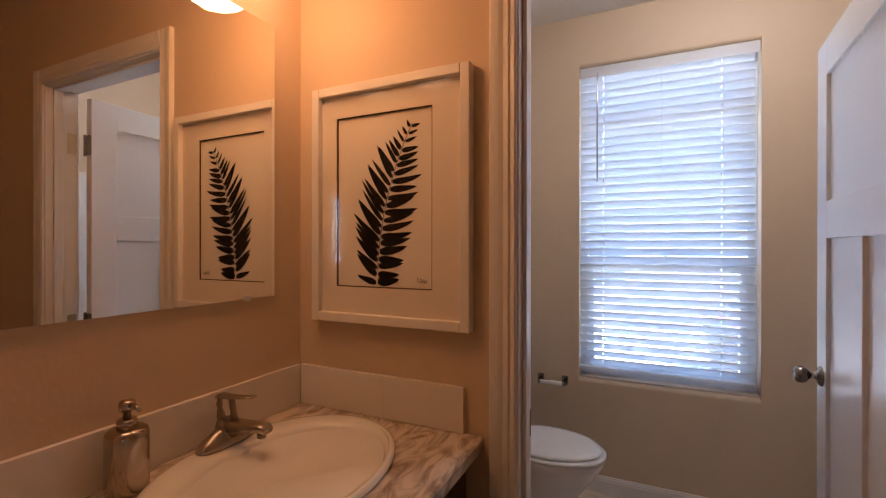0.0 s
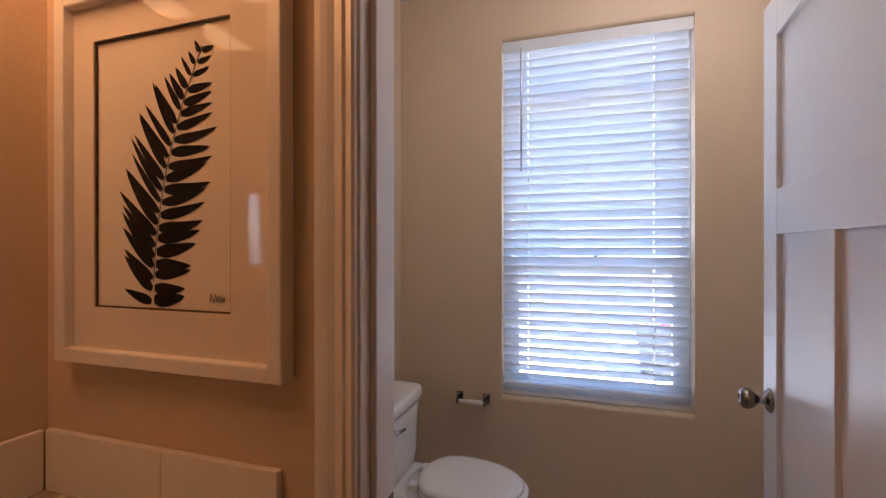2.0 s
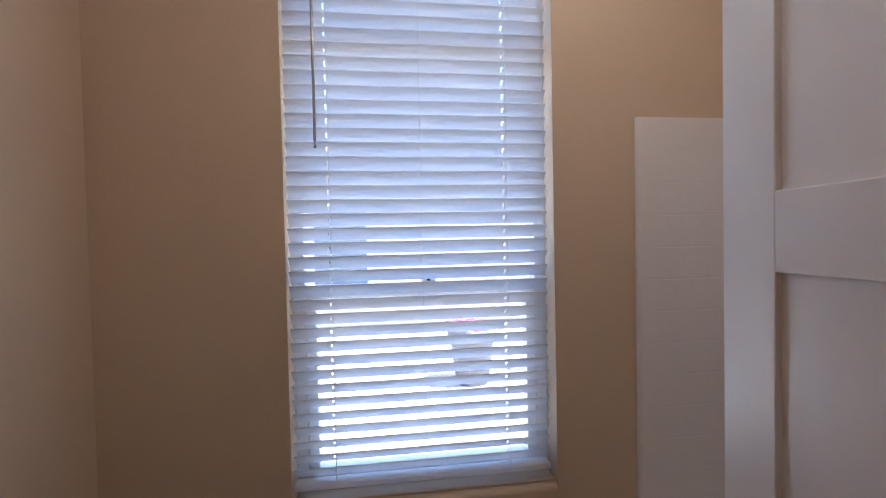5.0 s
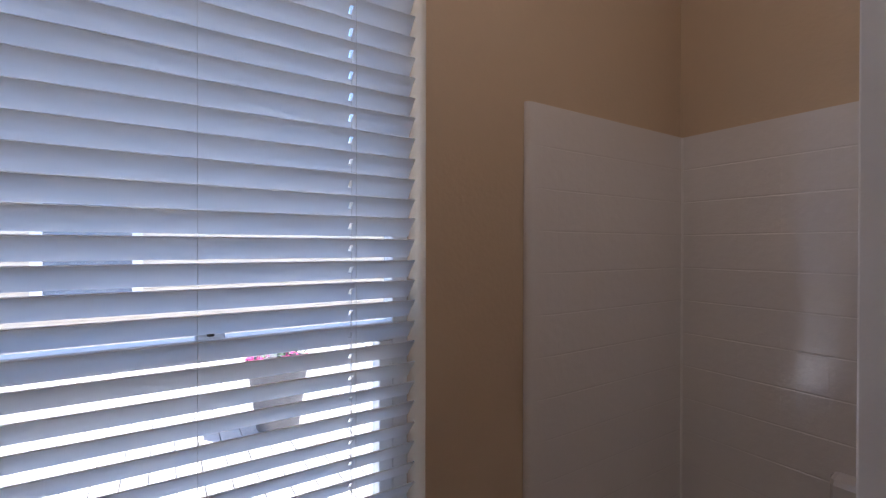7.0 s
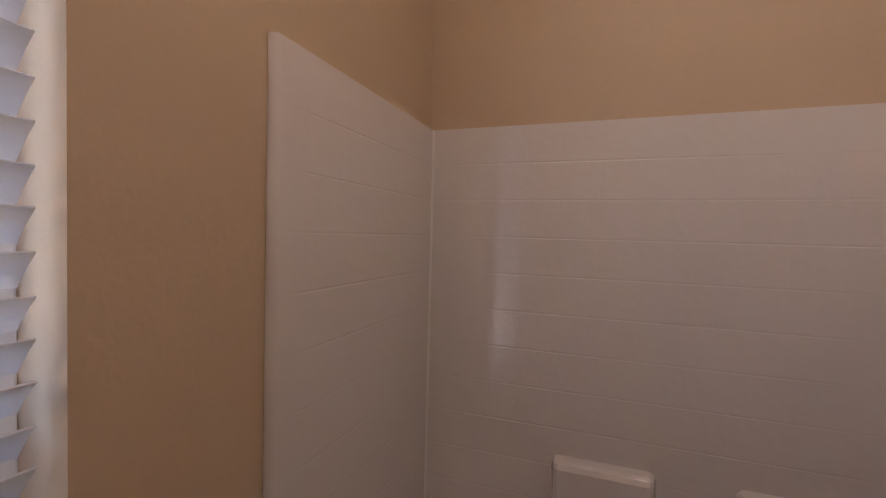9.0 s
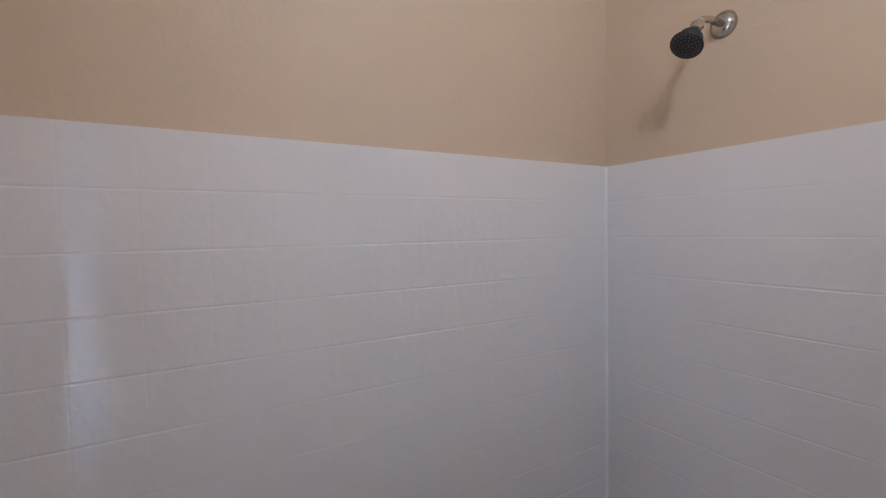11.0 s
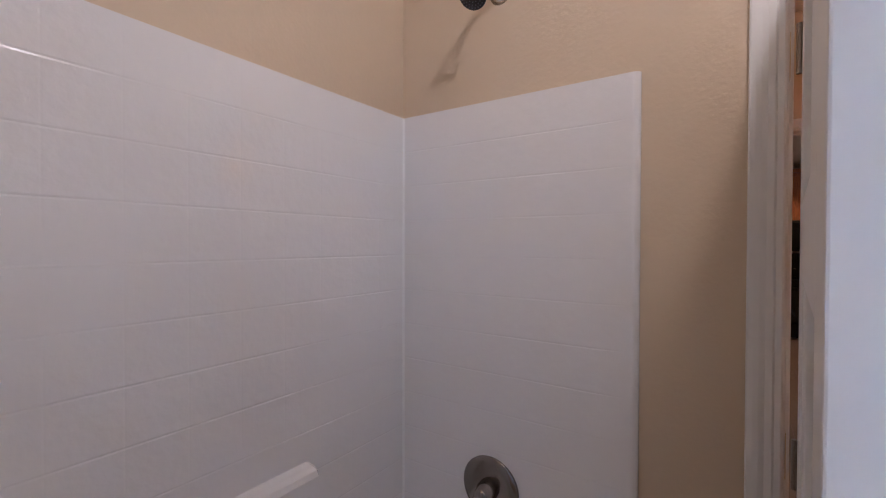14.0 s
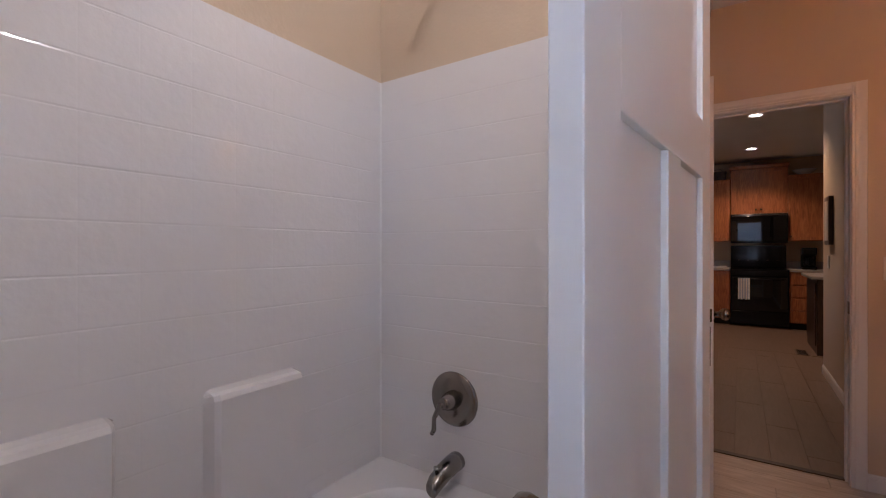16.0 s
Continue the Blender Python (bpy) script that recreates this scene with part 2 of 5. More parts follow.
def thing(name, label, category, group="", at=None):
    ob = new(name)
    ob.empty_display_size = 0.05
    if at is not None:
        ob.matrix_world = at
    return tagged(ob, label, category, group)


def box(lo, hi, bevel=0.0, seg=2, bm=None, m=None):
    """A box between two corners, with rounded edges; added to bm where one is given."""
    b = bmesh.new()
    bmesh.ops.create_cube(b, size=1)
    for v in b.verts:
        v.co = Vector([lo[k] + (v.co[k] + 0.5) * (hi[k] - lo[k]) for k in range(3)])
    if bevel:
        bmesh.ops.bevel(b, geom=b.edges[:], offset=bevel, segments=seg, affect="EDGES", profile=0.5)
    if m is not None:
        b.transform(m)
    if bm is None:
        return b
    me = bpy.data.meshes.new("scratch")
    b.to_mesh(me)
    b.free()
    bm.from_mesh(me)
    bpy.data.meshes.remove(me)
    return bm


def lathe(profile, steps=32, m=None, squash=(1, 1), bm=None):
    """Turns a profile of (radius, height) round z."""
    b = bmesh.new() if bm is None else bm
    rings = []
    for r, z in profile:
        ring = []
        for k in range(steps):
            a = 2 * math.pi * k / steps
            p = Vector((r * squash[0] * math.cos(a), r * squash[1] * math.sin(a), z))
            ring.append(b.verts.new(m @ p if m is not None else p))
        rings.append(ring)
    for a, c in zip(rings, rings[1:]):
        for k in range(steps):
            b.faces.new((a[k], a[(k + 1) % steps], c[(k + 1) % steps], c[k]))
    if profile[0][0] > 1e-5:
        b.faces.new(rings[0][::-1])
    if profile[-1][0] > 1e-5:
        b.faces.new(rings[-1])
    bmesh.ops.remove_doubles(b, verts=b.verts, dist=1e-6)
    bmesh.ops.recalc_face_normals(b, faces=b.faces)
    return b


def tube(points, radius, steps=12, bm=None):
    """A round rod along points; radius may be one number or one for each point."""
    b = bmesh.new() if bm is None else bm
    pts = [Vector(p) for p in points]
    rad = [radius] * len(pts) if isinstance(radius, (int, float)) else radius
    rings = []
    for i, p in enumerate(pts):
        d = (pts[min(i + 1, len(pts) - 1)] - pts[max(i - 1, 0)]).normalized()
        q = d.to_track_quat("Z", "Y")
        rings.append([b.verts.new(p + q @ Vector((rad[i] * math.cos(2 * math.pi * k / steps), rad[i] * math.sin(2 * math.pi * k / steps), 0))) for k in range(steps)])
    for a, c in zip(rings, rings[1:]):
        for k in range(steps):
            b.faces.new((a[k], a[(k + 1) % steps], c[(k + 1) % steps], c[k]))
    b.faces.new(rings[0][::-1]), b.faces.new(rings[-1])
    return b


def loft(rings, cap=True, bm=None):
    """Skins closed rings of equal length."""
    b = bmesh.new() if bm is None else bm
    rows = [[b.verts.new(p) for p in ring] for ring in rings]
    for a, c in zip(rows, rows[1:]):
        k = len(a)
        for i in range(k):
            b.faces.new((a[i], a[(i + 1) % k], c[(i + 1) % k], c[i]))
    if cap:
        b.faces.new(rows[0][::-1]), b.faces.new(rows[-1])
    bmesh.ops.recalc_face_normals(b, faces=b.faces)
    return b


def sheet(nx, ny, place, bm=None):
    """A grid of quads with vertices place(u, v), u and v from 0 to 1."""
    b = bmesh.new() if bm is None else bm
    v = [[b.verts.new(place(i / nx, j / ny)) for i in range(nx + 1)] for j in range(ny + 1)]
    for j in range(ny):
        for i in range(nx):
            b.faces.new((v[j][i], v[j][i + 1], v[j + 1][i + 1], v[j + 1][i]))
    return b


def structure(name, bm, mat, label, category, smooth=False):
    return tagged(part(name, bm, mat, None, "", smooth), label, category, kind="structure")


def superoval(cx, cy, ax, ay, z, n=40, power=2.0):
    out = []
    for k in range(n):
        a = 2 * math.pi * k / n
        c, s = math.cos(a), math.sin(a)
        out.append(Vector((cx + ax * math.copysign(abs(c) ** (2 / power), c), cy + ay * math.copysign(abs(s) ** (2 / power), s), z)))
    return out


# ---------------------------------------------------------------- plan (metres)
CEILING = 2.68
DIV = -0.11            # vanity side of the dividing wall; its bath side is y = 0
WIN_Y = 1.52           # bath side of the window wall
TUB_X = 2.408          # wall behind the tub
BACK = -1.885          # vanity side of the wall with the kitchen door
DOOR_L, DOOR_R, DOOR_H = 0.640, 1.420, 2.045
WX0, WX1, WZ0, WZ1 = 0.546, 1.404, 0.620, 2.387
KX0, KX1 = 0.836, 1.604  # kitchen door opening
EAST = 1.98            # vanity room's far side wall
KIT_WALL = -7.98
IX, IY0, IY1 = 0.60, -6.35, -5.45    # kitchen island
LEDGES = ((0.393, 0.640), (0.850, 1.097))
POT, POTR, POTH = (1.68, 4.36, 0.03), 0.232, 0.54
DECKZ = 0.03


def wall_with_hole(name, x0, x1, y0, y1, z1, hole, label):
    """A wall along x with one opening (x0, x1, z0, z1)."""
    hx0, hx1, hz0, hz1 = hole
    bm = bmesh.new()
    box((x0, y0, 0), (hx0, y1, z1), bm=bm)
    box((hx1, y0, 0), (x1, y1, z1), bm=bm)
    box((hx0, y0, hz1), (hx1, y1, z1), bm=bm)
    if hz0 > 0:
        box((hx0, y0, 0), (hx1, y1, hz0), bm=bm)
    return structure(name, bm, PAINT, label, "wall")


wall_with_hole("wall_divider", 0.0, TUB_X, DIV, 0.0, CEILING, (DOOR_L - 0.02, DOOR_R + 0.02, 0, DOOR_H + 0.02), "tan textured wall between vanity and bath")
wall_with_hole("wall_kitchen_door", 0.0, EAST, BACK - 0.11, BACK, CEILING, (KX0 - 0.02, KX1 + 0.02, 0, DOOR_H + 0.02), "tan textured wall with the kitchen doorway")
structure("wall_mirror_side", box((-0.12, BACK - 0.11, 0), (0.0, WIN_Y + 0.14, CEILING)), PAINT, "tan orange-peel wall behind mirror and toilet", "wall")
structure("wall_tub_back", box((TUB_X, DIV, 0), (TUB_X + 0.12, WIN_Y + 0.14, CEILING)), PAINT, "tan textured wall behind the bathtub", "wall")
structure("wall_vanity_east", box((EAST, BACK - 0.11, 0), (EAST + 0.12, DIV, CEILING)), PAINT, "tan textured wall of the vanity room", "wall")
structure("ceiling", box((-0.12, BACK - 0.11, CEILING), (TUB_X + 0.12, WIN_Y + 0.14, CEILING + 0.1)), CEIL, "white textured ceiling over vanity and bath", "ceiling")

# window wall with softly rounded drywall corners round the recess
bm = bmesh.new()
box((0.0, WIN_Y, 0), (WX0, WIN_Y + 0.14, CEILING), bm=bm)
box((WX1, WIN_Y, 0), (TUB_X, WIN_Y + 0.14, CEILING), bm=bm)
box((WX0, WIN_Y, WZ1), (WX1, WIN_Y + 0.14, CEILING), bm=bm)
box((WX0, WIN_Y, 0), (WX1, WIN_Y + 0.14, WZ0), bm=bm)
bmesh.ops.remove_doubles(bm, verts=bm.verts, dist=1e-5)
edges = [e for e in bm.edges if all(abs(v.co.y - WIN_Y) < 1e-4 and WX0 - 1e-3 < v.co.x < WX1 + 1e-3 and WZ0 - 1e-3 < v.co.z < WZ1 + 1e-3 for v in e.verts)]
bmesh.ops.bevel(bm, geom=edges, offset=0.022, segments=6, affect="EDGES", profile=0.5)
structure("wall_window", bm, PAINT, "tan textured wall with a recessed window", "wall", smooth=False)

# ---------------------------------------------------------------- trim


def casing_run(a, b, up, out, width=0.062, thick=0.016):
    """A moulded casing strip from a to b; up: across its width, out: away from the wall."""
    a, b, up, out = Vector(a), Vector(b), Vector(up), Vector(out)
    shape = ((0, 0), (0, 0.010), (0.004, 0.013), (0.014, 0.011), (0.018, 0.014), (0.030, 0.0125), (0.040, 0.0150), (0.050, thick), (width - 0.003, thick), (width, 0.013), (width, 0))
    rings = [[p + up * u + out * h for u, h in shape] for p in (a, b)]
    return loft(rings)


def door_trim(y_face, out, x0, x1, h, name, label):
    w = 0.062
    box_y = (0, out, 0)
    ob = thing(name, label, "door trim")
    ob["kind"] = "structure"
    part("side_casing", casing_run((x0 - 0.004, y_face, 0), (x0 - 0.004, y_face, h + 0.004 + w), (-1, 0, 0), box_y), TRIM, ob)
    part("side_casing", casing_run((x1 + 0.004, y_face, 0), (x1 + 0.004, y_face, h + 0.004 + w), (1, 0, 0), box_y), TRIM, ob)
    part("head_casing", casing_run((x0 - 0.004, y_face, h + 0.004), (x1 + 0.004, y_face, h + 0.004), (0, 0, 1), box_y), TRIM, ob)
    return ob


def jamb(name, x0, x1, y0, y1, h, label, stop_y):
    ob = thing(name, label, "door frame")
    ob["kind"] = "structure"
    part("side_jamb", box((x0 - 0.018, y0, 0), (x0, y1, h), 0.002), TRIM, ob)
    part("side_jamb", box((x1, y0, 0), (x1 + 0.018, y1, h), 0.002), TRIM, ob)
    part("head_jamb", box((x0 - 0.018, y0, h), (x1 + 0.018, y1, h + 0.018), 0.002), TRIM, ob)
    for n, lo, hi in (("stop", (x0, stop_y, 0), (x0 + 0.011, stop_y + 0.034, h)), ("stop", (x1 - 0.011, stop_y, 0), (x1, stop_y + 0.034, h)), ("stop", (x0 + 0.011, stop_y, h - 0.011), (x1 - 0.011, stop_y + 0.034, h))):
        part(n, box(lo, hi, 0.002), TRIM, ob)
    return ob


door_trim(DIV, -1, DOOR_L, DOOR_R, DOOR_H, "trim_bath_door_vanity_side", "white moulded casing round the bath doorway")
door_trim(0.0, 1, DOOR_L, DOOR_R, DOOR_H, "trim_bath_door_bath_side", "white moulded casing inside the bath")
frame_bath = jamb("door_frame_bath", DOOR_L, DOOR_R, DIV - 0.002, 0.002, DOOR_H, "white painted bath door frame with stops", -0.085)
part("strike_plate", box((DOOR_L + 0.0005, -0.045, 0.90), (DOOR_L + 0.003, -0.008, 0.965), 0.001), NICKEL, frame_bath, "nickel strike plate")
door_trim(BACK, 1, KX0, KX1, DOOR_H, "trim_kitchen_door", "white moulded casing round the kitchen doorway")
frame_kit = jamb("door_frame_kitchen", KX0, KX1, BACK - 0.112, BACK + 0.002, DOOR_H, "white painted kitchen door frame with stops", BACK - 0.08)
part("strike_plate", box((KX0 + 0.0005, BACK - 0.045, 0.90), (KX0 + 0.003, BACK - 0.008, 0.965), 0.001), NICKEL, frame_kit, "nickel strike plate")


def baseboard(a, b, out, name="baseboard"):
    a, b, out = Vector(a), Vector(b), Vector(out)
    shape = ((0, 0), (0.012, 0), (0.012, 0.062), (0.010, 0.066), (0.010, 0.074), (0.006, 0.080), (0.005, 0.086), (0, 0.088))
    ob = part(name, loft([[p + out * u + Vector((0, 0, 1)) * h for u, h in shape] for p in (a, b)]), TRIM)
    return tagged(ob, "white moulded baseboard along the wall foot", "baseboard", kind="structure")


baseboard((0, WIN_Y, 0), (1.66, WIN_Y, 0), (0, -1, 0))
baseboard((0, 0.0, 0), (0, WIN_Y - 0.013, 0), (1, 0, 0))
baseboard((0.013, 0, 0), (DOOR_L - 0.067, 0, 0), (0, 1, 0))
baseboard((DOOR_R + 0.067, 0, 0), (1.66, 0, 0), (0, 1, 0))
baseboard((DOOR_R + 0.067, DIV, 0), (EAST, DIV, 0), (0, -1, 0))
baseboard((EAST, DIV - 0.013, 0), (EAST, BACK + 0.013, 0), (-1, 0, 0))
baseboard((0, BACK, 0), (KX0 - 0.067, BACK, 0), (0, 1, 0))
baseboard((KX1 + 0.067, BACK, 0), (EAST, BACK, 0), (0, 1, 0))

# ---------------------------------------------------------------- window and blind
win = thing("window_1", "white vinyl single-hung window behind a blind", "window")
win["kind"] = "structure"
gy = WIN_Y + 0.085
for lo, hi in (((WX0, gy, WZ0), (WX0 + 0.04, gy + 0.05, WZ1)), ((WX1 - 0.04, gy, WZ0), (WX1, gy + 0.05, WZ1)),
               ((WX0 + 0.04, gy, WZ1 - 0.04), (WX1 - 0.04, gy + 0.05, WZ1)), ((WX0 + 0.04, gy, WZ0), (WX1 - 0.04, gy + 0.05, WZ0 + 0.04))):
    part("window_frame", box(lo, hi, 0.004), VINYL, win)
MEET = 1.283
for lo, hi in (((WX0 + 0.042, gy - 0.006, MEET - 0.02), (WX1 - 0.042, gy + 0.036, MEET + 0.022)), ((WX0 + 0.042, gy - 0.006, WZ0 + 0.042), (WX1 - 0.042, gy + 0.036, WZ0 + 0.085)),
               ((WX0 + 0.042, gy - 0.006, WZ0 + 0.087), (WX0 + 0.075, gy + 0.036, MEET - 0.022)), ((WX1 - 0.075, gy - 0.006, WZ0 + 0.087), (WX1 - 0.042, gy + 0.036, MEET - 0.022))):
    part("sash_rail", box(lo, hi, 0.003), VINYL, win)
part("transom_rail", box((WX0 + 0.042, gy - 0.002, 2.075), (WX1 - 0.042, gy + 0.046, 2.118), 0.003), VINYL, win)
part("sash_lock", box((0.965, gy - 0.018, MEET + 0.0225), (1.015, gy + 0.014, MEET + 0.034), 0.004), VINYL, win)
part("sash_lock", box((0.984, gy - 0.026, MEET + 0.030), (0.996, gy + 0.002, MEET + 0.040), 0.002), DARK, win, "dark latch lever")
for z0, z1 in ((WZ0 + 0.08, MEET - 0.015), (MEET + 0.015, 2.080), (2.112, WZ1 - 0.035)):
    pane = part("pane", box((WX0 + 0.036, gy + 0.018, z0), (WX1 - 0.036, gy + 0.022, z1)), GLASS, win)
    pane.visible_shadow = False
part("window_sill", box((WX0 + 0.001, WIN_Y + 0.02, WZ0 + 0.001), (WX1 - 0.001, gy - 0.001, WZ0 + 0.010), 0.003), PAINT, win)

blind = thing("window_blind", "white two-inch slat blind, lowered and half tilted", "blind")
BX0, BX1 = WX0 + 0.004, WX1 - 0.020
BY = WIN_Y + 0.030
part("valance", box((WX0 + 0.004, WIN_Y + 0.004, WZ1 - 0.062), (WX1 - 0.004, WIN_Y + 0.014, WZ1 - 0.004), 0.003), SLAT, blind)
part("headrail", box((BX0, BY - 0.024, WZ1 - 0.052), (BX1, BY + 0.026, WZ1 - 0.006), 0.002), SLAT, blind)
PITCH, TILT = 0.0444, radians(50)
half = 0.025


def slat_mesh():
    """A crowned slat with a punched slot at each of its cords."""
    n, slots = 6, (BX0 + 0.125, BX1 - 0.141)
    xs = [BX0] + [c + d for c in slots for d in (-0.0038, 0.0038)] + [BX1]
    rot = Matrix.Rotation(-TILT, 2)
    b = bmesh.new()

    def skin(lift):
        grid = []
        for x in xs:
            row = []
            for i in range(n + 1):
                u = -half + 2 * half * i / n
                p = rot @ Vector((u, 0.0016 * (1 - (u / half) ** 2) + lift))
                row.append(b.verts.new((x, p.x, p.y)))
            grid.append(row)
        return grid

    top, low = skin(0.0013), skin(-0.0013)

    def solid(i, j):
        return 0 <= i < len(xs) - 1 and 0 <= j < n and not (i in (1, 3) and j in (2, 3))

    for i in range(len(xs) - 1):
        for j in range(n):
            if not solid(i, j):
                continue
            ring = ((i, j), (i + 1, j), (i + 1, j + 1), (i, j + 1))
            b.faces.new([top[p][q] for p, q in ring])
            b.faces.new([low[p][q] for p, q in reversed(ring)])
            for k, (di, dj) in enumerate(((0, -1), (1, 0), (0, 1), (-1, 0))):
                if not solid(i + di, j + dj):
                    (p, q), (r, s) = ring[k], ring[(k + 1) % 4]
                    b.faces.new((top[r][s], top[p][q], low[p][q], low[r][s]))
    bmesh.ops.recalc_face_normals(b, faces=b.faces)
    return b


zs = []
z = 1.314 - 0.0186
while z + PITCH < WZ1 - 0.066:
    z += PITCH
while z > WZ0 + 0.082:
    zs.append(z)
    z -= PITCH
first = None
for i, z in enumerate(zs):
    if first is None:
        first = part("slat", slat_mesh(), SLAT, blind, smooth=False)
        first.location = (0, BY, z)
    else:
        o = first.copy()
        scene.collection.objects.link(o)
        o.parent = blind
        o.location = (0, BY, z)
        o.rotation_euler = (radians(random.uniform(-1.2, 1.2)), radians(random.uniform(-0.06, 0.06)), 0)
part("bottom_rail", box((BX0, BY - 0.026, WZ0 + 0.052), (BX1, BY + 0.026, WZ0 + 0.070), 0.004), SLAT, blind)
for x in (BX0 + 0.125, BX1 - 0.141):
    for dy, dz in ((-0.0165, 0), (0.0165, 0)):
        part("ladder_cord", tube([(x + 0.0055, BY + dy, WZ0 + 0.066), (x + 0.0055, BY + dy, WZ1 - 0.05)], 0.0007, 6), CORD, blind)
    part("lift_cord", tube([(x + 0.002, BY, WZ0 + 0.066), (x + 0.002, BY, WZ1 - 0.05)], 0.0008, 6), CORD, blind)
part("ladder_cord", tube([(0.5 * (BX0 + BX1), BY - 0.0165, WZ0 + 0.066), (0.5 * (BX0 + BX1), BY - 0.0165, WZ1 - 0.05)], 0.0005, 6), CORD, blind)
wx = 0.645
part("tilt_wand", tube([(wx, BY - 0.040, WZ1 - 0.045), (wx, BY - 0.042, WZ1 - 0.08), (wx, BY - 0.043, 1.76), (wx, BY - 0.043, 1.735)], [0.003, 0.0042, 0.0042, 0.005], 8), WAND, blind, "grey plastic tilt wand")

# ---------------------------------------------------------------- doors


def knob_set(parent, y, z, side, x_face, name="knob"):
    """A round knob on the face whose outward direction is side along x."""
    m = pose(x_face, y, z, 0, 90 * side, 0)
    k = part(name, lathe([(0.0, -0.002), (0.032, -0.002), (0.033, 0.003), (0.026, 0.010), (0.014, 0.013), (0.011, 0.018), (0.011, 0.030), (0.017, 0.034), (0.026, 0.044), (0.0285, 0.056), (0.026, 0.066), (0.018, 0.072), (0.012, 0.0725), (0.010, 0.070), (0.0, 0.070)], 32, m), NICKEL, parent, "brushed nickel door knob", True)
    return k


def panel_door(name, label, width, height, at, knob_sides):
    """A three-panel door in its own frame: hinge edge at y = 0, free edge at y = width, faces at x = 0 and x = 0.035."""
    T, S = 0.035, 0.108
    d = thing(name, label, "door", at=at)
    d["kind"] = "structure"
    lo_z, top_rail, mid0, mid1, bot = 0.012, height - 0.115, 1.392, 1.512, 0.23
    part("stile", box((0, 0, lo_z), (T, S, height), 0.002), DOORW, d)
    part("stile", box((0, width - S, lo_z), (T, width, height), 0.002), DOORW, d)
    part("rail", box((0, S, top_rail), (T, width - S, height), 0.002), DOORW, d)
    part("rail", box((0, S, mid0), (T, width - S, mid1), 0.002), DOORW, d)
    part("rail", box((0, S, lo_z), (T, width - S, bot), 0.002), DOORW, d)
    part("mullion", box((0, width / 2 - 0.048, bot), (T, width / 2 + 0.048, mid0), 0.002), DOORW, d)
    for y0, y1, z0, z1 in ((S, width - S, mid1, top_rail), (S, width / 2 - 0.048, bot, mid0), (width / 2 + 0.048, width - S, bot, mid0)):
        part("panel", box((0.011, y0 - 0.004, z0 - 0.004), (T - 0.011, y1 + 0.004, z1 + 0.004)), DOORW, d)
    for s in knob_sides:
        knob_set(d, width - 0.062, 0.94, s, 0 if s < 0 else T)
    part("latch_plate", box((0.006, width - 0.0005, 0.91), (T - 0.006, width + 0.0015, 0.97), 0.0005), NICKEL, d)
    part("latch_bolt", box((0.012, width, 0.934), (T - 0.012, width + 0.008, 0.946), 0.002), NICKEL, d)
    for z in (0.22, 1.02, 1.82):
        h = part("hinge", box((-0.001, -0.0025, z - 0.045), (T - 0.004, 0.0, z + 0.045), 0.0005), NICKEL, d)
        part("hinge_pin", tube([(T + 0.004, -0.004, z - 0.048), (T + 0.004, -0.004, z + 0.048)], 0.0055, 10), NICKEL, h)
    return d


panel_door("door_bath", "white three-panel door standing open in the bath", 0.785, 2.03, pose(1.368, 0.033, 0, 0, 0, -4.1), (-1, 1))
panel_door("door_kitchen", "white three-panel door swung open beside the kitchen doorway", 0.762, 2.03, pose(KX1 - 0.01, BACK + 0.012, 0, 0, 0, 11.3) @ Matrix.Translation((-0.035, 0, 0)), (-1, 1))
for z in (0.22, 1.02, 1.82):
    tagged(part("jamb_hinge_leaf", box((DOOR_R - 0.002, -0.034, z - 0.045), (DOOR_R - 0.0005, -0.001, z + 0.045)), BRASS, frame_bath), "pale brass hinge leaf on the jamb")

# ---------------------------------------------------------------- vanity
CT = 0.922
van = thing("vanity_cabinet", "dark-stained wooden vanity cabinet under the counter", "cabinet")
VY0, VY1 = -1.36, DIV - 0.002
part("carcass", box((0.012, VY0, 0.09), (0.50, VY1, CT - 0.036), 0.002), ESPRESSO, van)
part("toe_kick", box((0.02, VY0 + 0.01, 0.0), (0.44, VY1 - 0.01, 0.09)), ESPRESSO, van)
n = 3
for i in range(n):
    w = (VY1 - VY0 - 0.02) / n
    y0 = VY0 + 0.01 + i * w
    dr = part("door", box((0.501, y0 + 0.004, 0.10), (0.52, y0 + w - 0.004, CT - 0.05), 0.003), ESPRESSO, van)
    part("handle", tube([(0.521, y0 + w - 0.04, 0.60), (0.545, y0 + w - 0.04, 0.60), (0.545, y0 + w - 0.04, 0.70), (0.521, y0 + w - 0.04, 0.70)], 0.004, 8), NICKEL, dr)

SINK = (0.248, -0.425, 0.204, 0.264)


